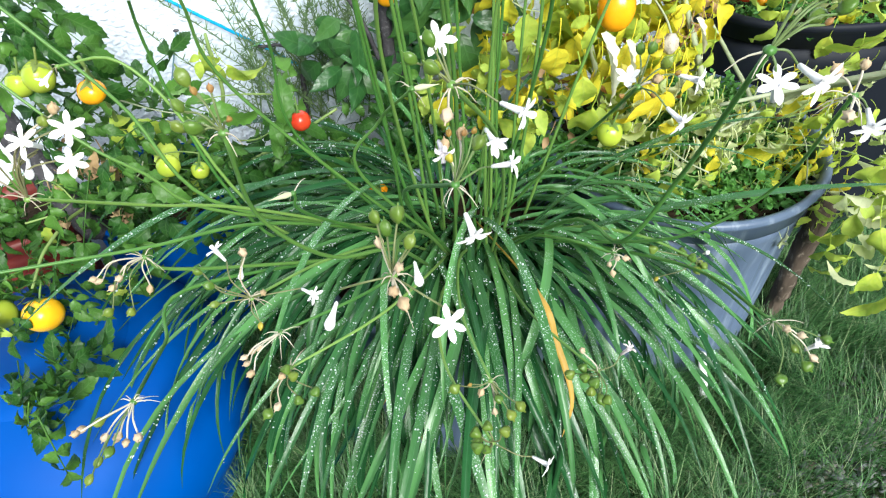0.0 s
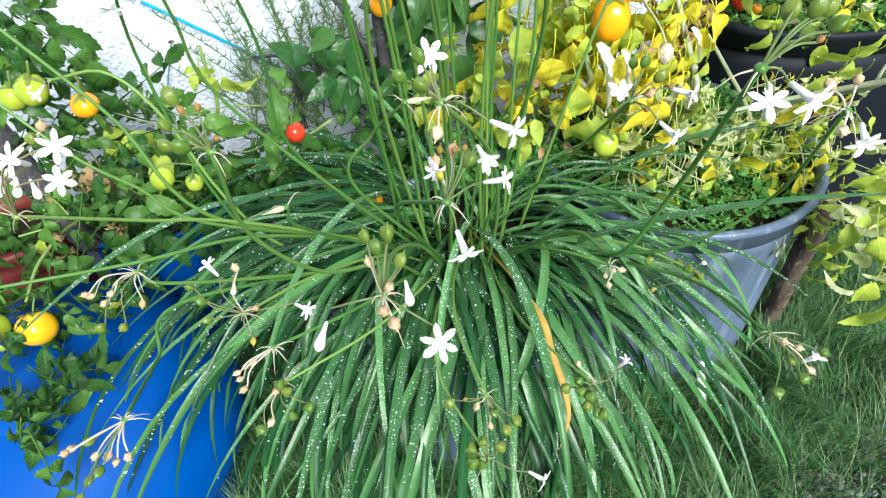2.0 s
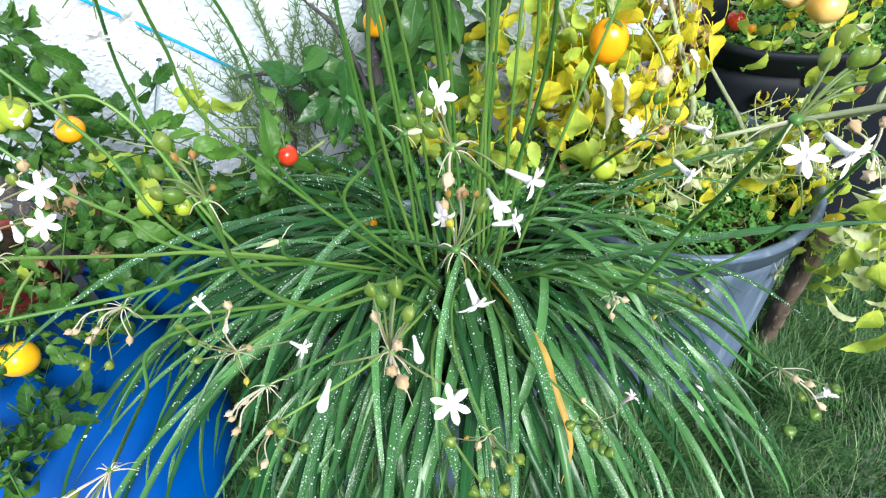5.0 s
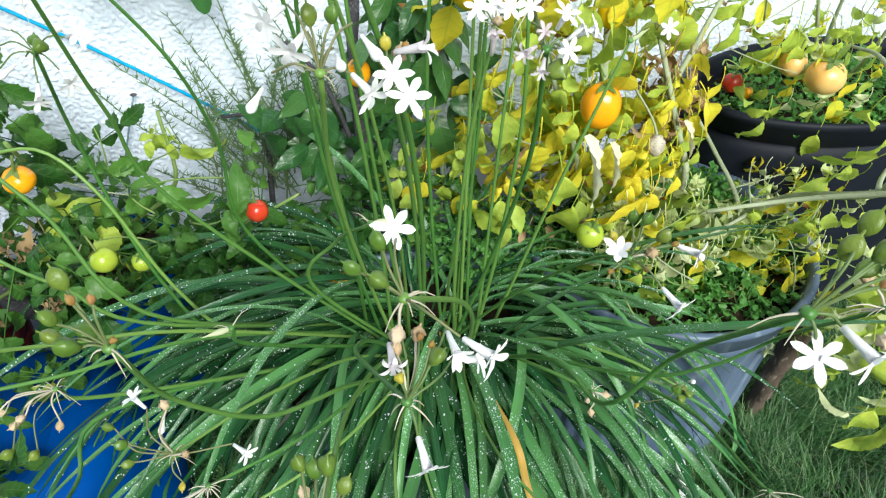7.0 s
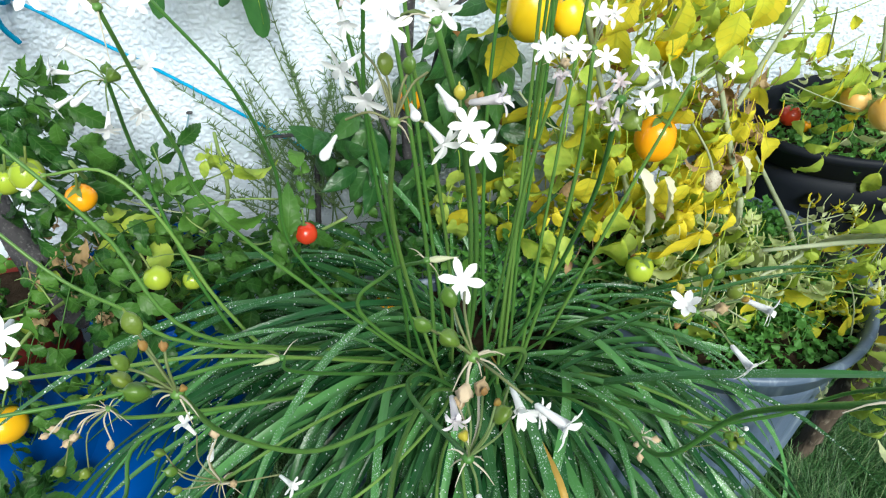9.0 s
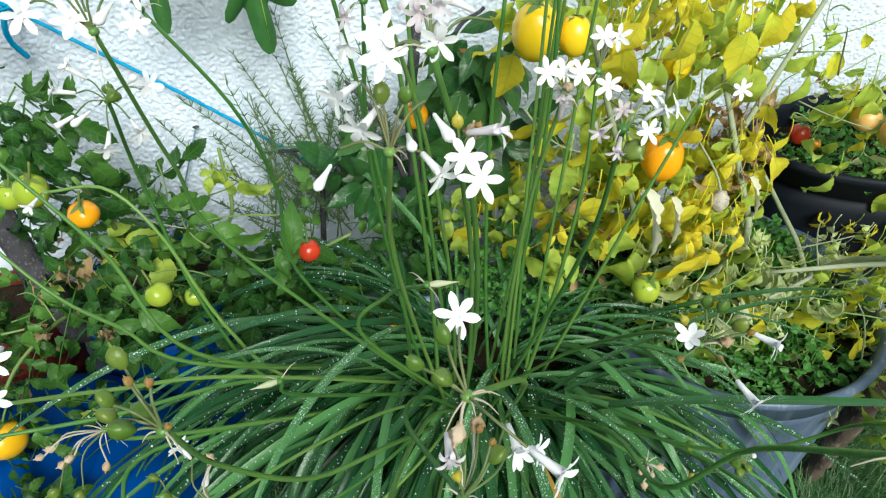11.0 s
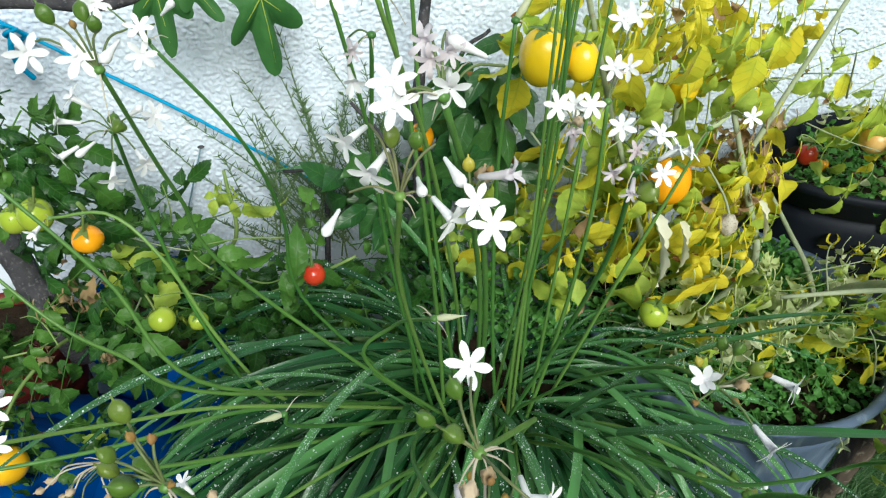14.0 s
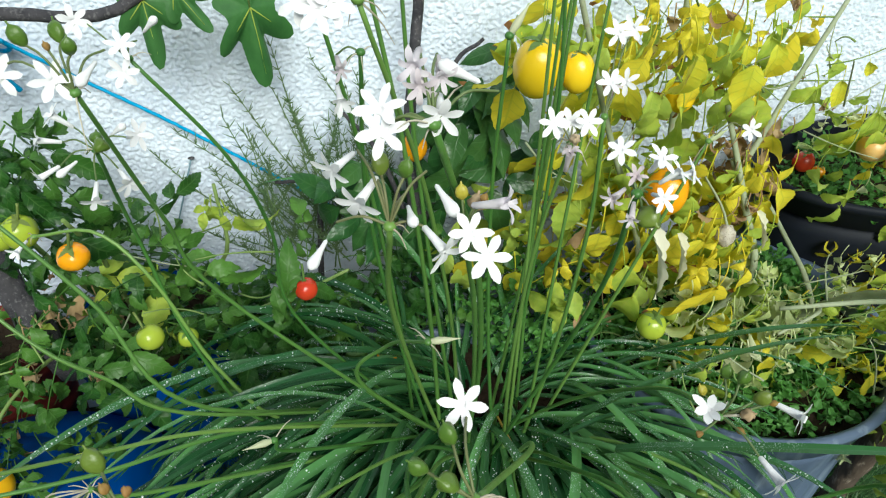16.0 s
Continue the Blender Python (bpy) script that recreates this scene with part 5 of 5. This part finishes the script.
# ---- dark shrub, feathery shrub and fig against the wall ----
def shrub():
    p = thing("shrub", (0.185, 1.13, 0), "evergreen shrub with glossy dark oval leaves by the wall", "shrub")
    stem(p, [(0.185, 1.13, 0), (0.182, 1.1, 0.6), (0.186, 1.126, 0.725), (0.209, 1.184, 0.89), (0.22, 1.19, 1.1)], 0.013, 0.007, GREY_BARK, "trunk", 24, rough=0.006)
    for q in ((0.06, 1.13, 0.62), (0.32, 1.08, 0.72), (0.3, 1.12, 0.86), (0.08, 1.16, 0.74)):
        stem(p, [(0.185, 1.11, 0.5), ((0.185 + q[0]) / 2, 1.11, q[2] - 0.06), q], 0.005, 0.003, GREY_BARK, "branch")
    stem(p, [(0.185, 1.12, 0.54), (0.1, 1.18, 0.575), (0.03, 1.2, 0.59), (-0.05, 1.2, 0.60)], 0.0055, 0.003, GREY_BARK, "branch", rough=0.006)
    shapes = [leaflet(0.075 + 0.005 * i, 0.0165 + 0.001 * i, 3, 25 + 8 * i, 0.2, 0.02, 0.1, i).mesh("oval_leaf", SHRUB_LEAF) for i in range(5)]
    S = [("s", shapes, 1)]
    scatter(p, S, (0.1, 1.11, 0.62), (0.08, 0.06, 0.07), 18, seed=61, down=-0.2)
    scatter(p, S, (0.29, 1.06, 0.74), (0.09, 0.06, 0.14), 60, seed=62, down=-0.4)
    scatter(p, S, (0.2, 1.12, 0.60), (0.1, 0.05, 0.1), 20, seed=63, down=-0.2)


shrub()


def feathery():
    p = thing("shrub", (-0.02, 1.22, 0), "wispy shrub with fine grey-green twigs against the wall", "shrub")
    rng = random.Random(71)
    for k in range(64):
        b = Vector((rng.uniform(-0.1, 0.16), rng.uniform(1.19, 1.25), rng.uniform(0.38, 0.52)))
        t = b + Vector((rng.uniform(-0.16, 0.1), rng.uniform(-0.02, 0.03), rng.uniform(0.06, 0.32)))
        path = curve_path([b, b.lerp(t, 0.5) + Vector((rng.uniform(-0.02, 0.02), 0, 0)), t], 16)
        g = Geo().add(*tube(path, [0.0017 - 0.00006 * i for i in range(17)], 5))
        for i in range(3, 17):
            for _ in range(4):
                d = Vector((rng.uniform(-1, 1), rng.uniform(-1, 0.6), rng.uniform(0.3, 1.2))).normalized() * rng.uniform(0.006, 0.022)
                g.add(*tube([path[i], path[i] + d * 0.6, path[i] + d], [0.001, 0.0008, 0.0003], 4, False))
        g.v = [tuple(Vector(q) - Vector(p.location)) for q in g.v]
        part("twig", g.mesh("twig", NEEDLE), p)
    stem(p, [(-0.02, 1.22, 0), (0.0, 1.22, 0.3), (0.02, 1.22, 0.52)], 0.008, 0.005, GREY_BARK, "trunk")


feathery()


def fig_leaf(size, seed):
    """A broad leaf with five rounded lobes round its stalk."""
    rng = random.Random(seed)
    v, f, n = [(0, 0, 0)], [], 60
    lobes = [(0, 1.15), (0.95, 0.9), (-0.95, 0.86), (1.8, 0.62), (-1.8, 0.62)]
    for ring in (0.33, 0.66, 1.0):
        for k in range(n):
            a = -math.pi + 2 * math.pi * (k + 0.5) / n
            r = max(0.5, max(h * math.exp(-((a - c) / 0.47) ** 2) for c, h in lobes)) * (1 + 0.04 * math.sin(9 * a + seed))
            if abs(a) > 2.7:
                r *= 0.55
            q = ring * r * size
            v.append((q * math.cos(a), q * math.sin(a), 0.05 * size * math.cos(5 * a) * ring - 0.22 * ring**2 * size * abs(math.cos(a)) + rng.uniform(-0.004, 0.004) * size))
    for k in range(n):
        f.append((0, 1 + k, 1 + (k + 1) % n))
    for i in range(2):
        for k in range(n):
            a, b = 1 + i * n + k, 1 + i * n + (k + 1) % n
            f.append((a, a + n, b + n, b))
    g = Geo().add(v, f)
    for a, r in ((0, 0.9), (0.95, 0.7), (-0.95, 0.7)):
        g.add(*tube([(0, 0, 0.0015), (0.5 * r * size * math.cos(a), 0.5 * r * size * math.sin(a), -0.02 * size), (r * size * math.cos(a), r * size * math.sin(a), -0.1 * size)], [0.0012, 0.0008, 0.0003], 5), 1)
    return g.mesh("fig_leaf", [FIG_LEAF, LIME_LEAF])


def fig():
    p = thing("fig_branch", (-0.5, 1.2, 0.96), "fig branch with large lobed green leaves against the wall", "branch")
    stem(p, [(-0.9, 1.2, 0.9), (-0.5, 1.14, 0.93), (-0.336, 1.106, 0.939), (-0.215, 1.106, 0.932), (-0.1, 1.12, 0.99), (0.02, 1.16, 1.04)], 0.011, 0.006, GREY_BARK, "branch", 24, rough=0.004)
    for q, s, a, tw in (((-0.165, 1.11, 0.945), 0.078, (0.05, -0.2, -1), 0), ((-0.032, 1.12, 0.925), 0.105, (0.12, -0.1, -1), 35), ((-0.42, 1.1, 0.90), 0.08, (-0.3, -0.3, -0.9), 0), ((-0.125, 1.12, 0.955), 0.062, (0.55, -0.3, -0.75), 0)):
        d = Vector(a).normalized()
        nor = Vector((0.15 + 0.01 * tw, -1, 0.35))
        side = nor.cross(d).normalized()
        m = Matrix((d, side, d.cross(side).normalized())).transposed().to_4x4()
        m.translation = Vector(q) - Vector(p.location)
        leaf = part("leaf", fig_leaf(s, int(s * 1000)), p, m @ Matrix.Diagonal((1, 0.72, 1, 1)))
        g = Geo().add(*tube([(0, 0, 0), (-0.02, 0, 0.004), (-0.035, 0, 0.012)], [0.0016, 0.0018, 0.002], 6))
        part("leaf_stalk", g.mesh("leaf_stalk", GREEN_STEM), leaf)


fig()


# ---- small things ----
def rope():
    t = thing("rope", (-0.41, 1.262, 0.83), "bright blue plastic rope tied along the wall", "rope")
    o = Vector(t.location)

    def strand(name, pts, r=0.0031):
        path = curve_path(pts, 60)
        g = Geo()
        for k in range(3):
            tw = []
            for i, (q, (_, s, n)) in enumerate(zip(path, frames(path))):
                a = 2.1 * k + 0.9 * i
                tw.append(q - o + 0.0011 * (math.cos(a) * s + math.sin(a) * n))
            g.add(*tube(tw, [r * 0.72] * len(tw), 6))
        part(name, g.mesh(name, ROPE_BLUE), t)

    strand("line", [(-0.85, 1.26, 1.17), (-0.43, 1.262, 0.864), (-0.325, 1.262, 0.786), (-0.222, 1.262, 0.711), (-0.122, 1.262, 0.632), (-0.02, 1.26, 0.55), (0.12, 1.24, 0.445)])
    strand("knot", [(-0.435, 1.258, 0.862), (-0.42, 1.246, 0.866), (-0.408, 1.258, 0.848), (-0.422, 1.268, 0.838), (-0.43, 1.246, 0.854), (-0.41, 1.248, 0.861)], 0.0038)
    strand("loose_end", [(-0.425, 1.252, 0.85), (-0.43, 1.246, 0.826), (-0.427, 1.246, 0.805), (-0.414, 1.248, 0.782)], 0.005)


rope()


def wire_stake():
    t = thing("wire_pin", (-0.245, 1.272, 0.50), "thin blue-grey wire pin with a dark cap at the wall", "pin")
    d = Vector((0.05, 0.0, 0.124))
    part("wire", Geo().add(*tube([(-0.06, 0, -0.3), (0, 0, 0), d * 0.5, d], [0.0016] * 4, 6)).mesh("wire", WIRE), t)
    part("cap", Geo().add(*ball(0.004, 8, 6, (1.6, 1, 0.7))).mesh("cap", GREY_BARK), t, Matrix.Translation(d))


wire_stake()


def log(name, pts, radii, mat, label, category):
    t = thing(name, pts[-1], label, category)
    o, n = Vector(pts[-1]), 26
    path = curve_path(pts, n)
    v, f = tube([p - o for p in path], [radii[0] + (radii[1] - radii[0]) * i / n for i in range(n + 1)], 14)
    w = []
    for i, p in enumerate(v):
        c = path[min(i // 14, n)] - o
        q = Vector(p)
        w.append(q + (q - c) * (0.35 * noise.noise(q * 45 + c * 10) + 0.2 * noise.noise(Vector((i % 14, 0.2 * (i // 14), 3)))))
    part("wood", Geo().add(w, f).mesh(name, mat), t)


log("log", [(0.84, 0.66, 0.41), (0.862, 0.682, 0.28), (0.886, 0.708, 0.12), (0.90, 0.72, 0.015)], (0.021, 0.017), BARK, "weathered brown log leaning beside the grey planter", "log")
log("log", [(-0.60, 1.2, 0.86), (-0.465, 1.06, 0.588), (-0.407, 0.99, 0.441), (-0.40, 1.04, 0.37)], (0.024, 0.019), GREY_BARK, "dark grey weathered branch leaning by the blue planter", "log")


def red_pot():
    t = thing("ribbed_pot", (-0.548, 1.075, 0), "dull red plastic pot with close horizontal ribs", "plant pot")
    prof = [(0.001, 0), (0.07, 0)]
    for i in range(60):
        prof.append((0.075 + 0.02 * i / 60 + 0.005 * abs(math.sin(i * math.pi / 5)), 0.005 + 0.42 * i / 60))
    prof += [(0.09, 0.425), (0.085, 0.40), (0.082, 0.36)]
    part("body", Geo().add(*lathe(prof, 40)).mesh("ribbed_pot", RUST_RED), t)
    part("soil", Geo().add(*lathe([(0.084, 0.396), (0.05, 0.404), (0.001, 0.408)], 40)).mesh("pot_soil", SOIL), t, label="dark damp soil")


red_pot()


def white_roll():
    t = thing("paper_roll", (0.648, 0.585, 0.07), "twisted white paper roll lying in the grass", "litter")
    path = [Vector((-0.012, 0.012, 0.06)) * (1 - i / 20) * 1.2 + Vector((0.008, -0.006, -0.045)) * (i / 20) for i in range(21)]
    g = Geo().add(*tube(path, [0.0085 + 0.0012 * math.sin(i * 1.9) for i in range(21)], 12))
    part("roll", g.mesh("paper_roll", WHITE_PAPER), t)


white_roll()


# ---- grass and gravel ----
def gravel_side(x, y):
    """Above 0 on the gravel, below it on the grass."""
    return (x - 0.69) * 0.36 - (y - 0.40) + 0.05 * noise.noise(Vector((x * 7, y * 7, 0)))


def build_grass():
    rng = random.Random(81)
    v, f = [], []
    pots = [(0.672, 0.86, 0.215), (0.19, 0.75, 0.16), (1.0, 1.06, 0.15), (1.3, 1.06, 0.15), (1.72, 1.075, 0.15), (-0.47, 0.78, 0.22)]
    made = 0
    while made < 52000:
        x, y = rng.uniform(-0.25, 1.7), rng.uniform(0.25, 1.27)
        g = gravel_side(x, y)
        if rng.random() < max(0.0, min(0.9, 0.2 + g * 4)) or any(math.hypot(x - a, y - b) < c for a, b, c in pots):
            continue
        made += 1
        a = 3.0 * noise.noise(Vector((x * 6, y * 6, 5))) * 3.14 + rng.uniform(-1.2, 1.2)
        L = rng.uniform(0.05, 0.14) * (1 + 0.5 * noise.noise(Vector((x * 11, y * 11, 8))))
        lean = rng.uniform(0.5, 1.5)
        dx, dy = math.cos(a), math.sin(a)
        w = rng.uniform(0.0006, 0.0012)
        k = len(v)
        for s in (0, 0.4, 0.75, 1):
            h, o = L * s * (1 - 0.35 * lean * s), L * lean * s * s * 0.7
            ww = w * (1 - s * 0.9)
            v += [(x + dx * o - dy * ww, y + dy * o + dx * ww, h), (x + dx * o + dy * ww, y + dy * o - dx * ww, h)]
        f += [(k, k + 1, k + 3, k + 2), (k + 2, k + 3, k + 5, k + 4), (k + 4, k + 5, k + 7, k + 6)]
    tagged(new("grass", Geo().add(v, f).mesh("grass", GRASS_ISLAND)), "long fine dewy green lawn grass", "grass", kind="stuff")


def island_colours(name, stops, rough):
    m, nt, b = shader(name, (0.3, 0.3, 0.3), rough, 0.4)
    geo = nt.nodes.new("ShaderNodeNewGeometry")
    col = ramp(nt, geo.outputs["Random Per Island"], stops).outputs[0]
    fine = noise_node(nt, 160, 4)
    col = mix(nt, 0.35, col, ramp(nt, fine.outputs[0], [(0.3, (0.5, 0.5, 0.5)), (0.7, (1, 1, 1))]).outputs[0], "MULTIPLY")
    nt.links.new(col, b.inputs["Base Color"])
    return m


GRASS_ISLAND = island_colours("grass_blades", [(0.0, (0.016, 0.06, 0.016)), (0.5, (0.038, 0.125, 0.03)), (0.85, (0.11, 0.26, 0.08)), (1.0, (0.28, 0.36, 0.18))], 0.45)
PEBBLE = island_colours("pebbles", [(0.0, (0.07, 0.08, 0.09)), (0.35, (0.16, 0.17, 0.18)), (0.6, (0.15, 0.13, 0.11)), (0.8, (0.28, 0.3, 0.31)), (1.0, (0.2, 0.15, 0.11))], 0.55)


def build_gravel():
    rng = random.Random(82)
    g = Geo()
    base = [Vector(p) for p in ball(1, 8, 6)[0]]
    faces = ball(1, 8, 6)[1]
    made = 0
    while made < 9000:
        x, y = rng.uniform(0.45, 2.1), rng.uniform(-0.1, 0.95)
        if gravel_side(x, y) < -0.06 * rng.random() or math.hypot((x - 1.25) / 0.85, (y - 0.35) / 0.55) > 1 + 0.4 * noise.noise(Vector((x * 4, y * 4, 9))) - 0.2 * rng.random():
            continue
        made += 1
        r = rng.uniform(0.003, 0.0085)
        sx, sy, sz, a = r * rng.uniform(0.8, 1.3), r * rng.uniform(0.7, 1.1), r * rng.uniform(0.5, 0.8), rng.uniform(0, 6.28)
        o = Vector((rng.uniform(0, 50), 0, 0))
        ca, sa, z0 = math.cos(a), math.sin(a), rng.uniform(0.1, 0.7) * sz
        v = []
        for p in base:
            q = p * (1 + 0.25 * noise.noise(p * 1.3 + o))
            v.append((x + ca * q.x * sx - sa * q.y * sy, y + sa * q.x * sx + ca * q.y * sy, z0 + q.z * sz))
        g.add(v, faces)
    tagged(new("gravel", g.mesh("gravel", PEBBLE)), "rounded grey and brown gravel beside the lawn", "gravel", kind="stuff")


build_grass()
build_gravel()
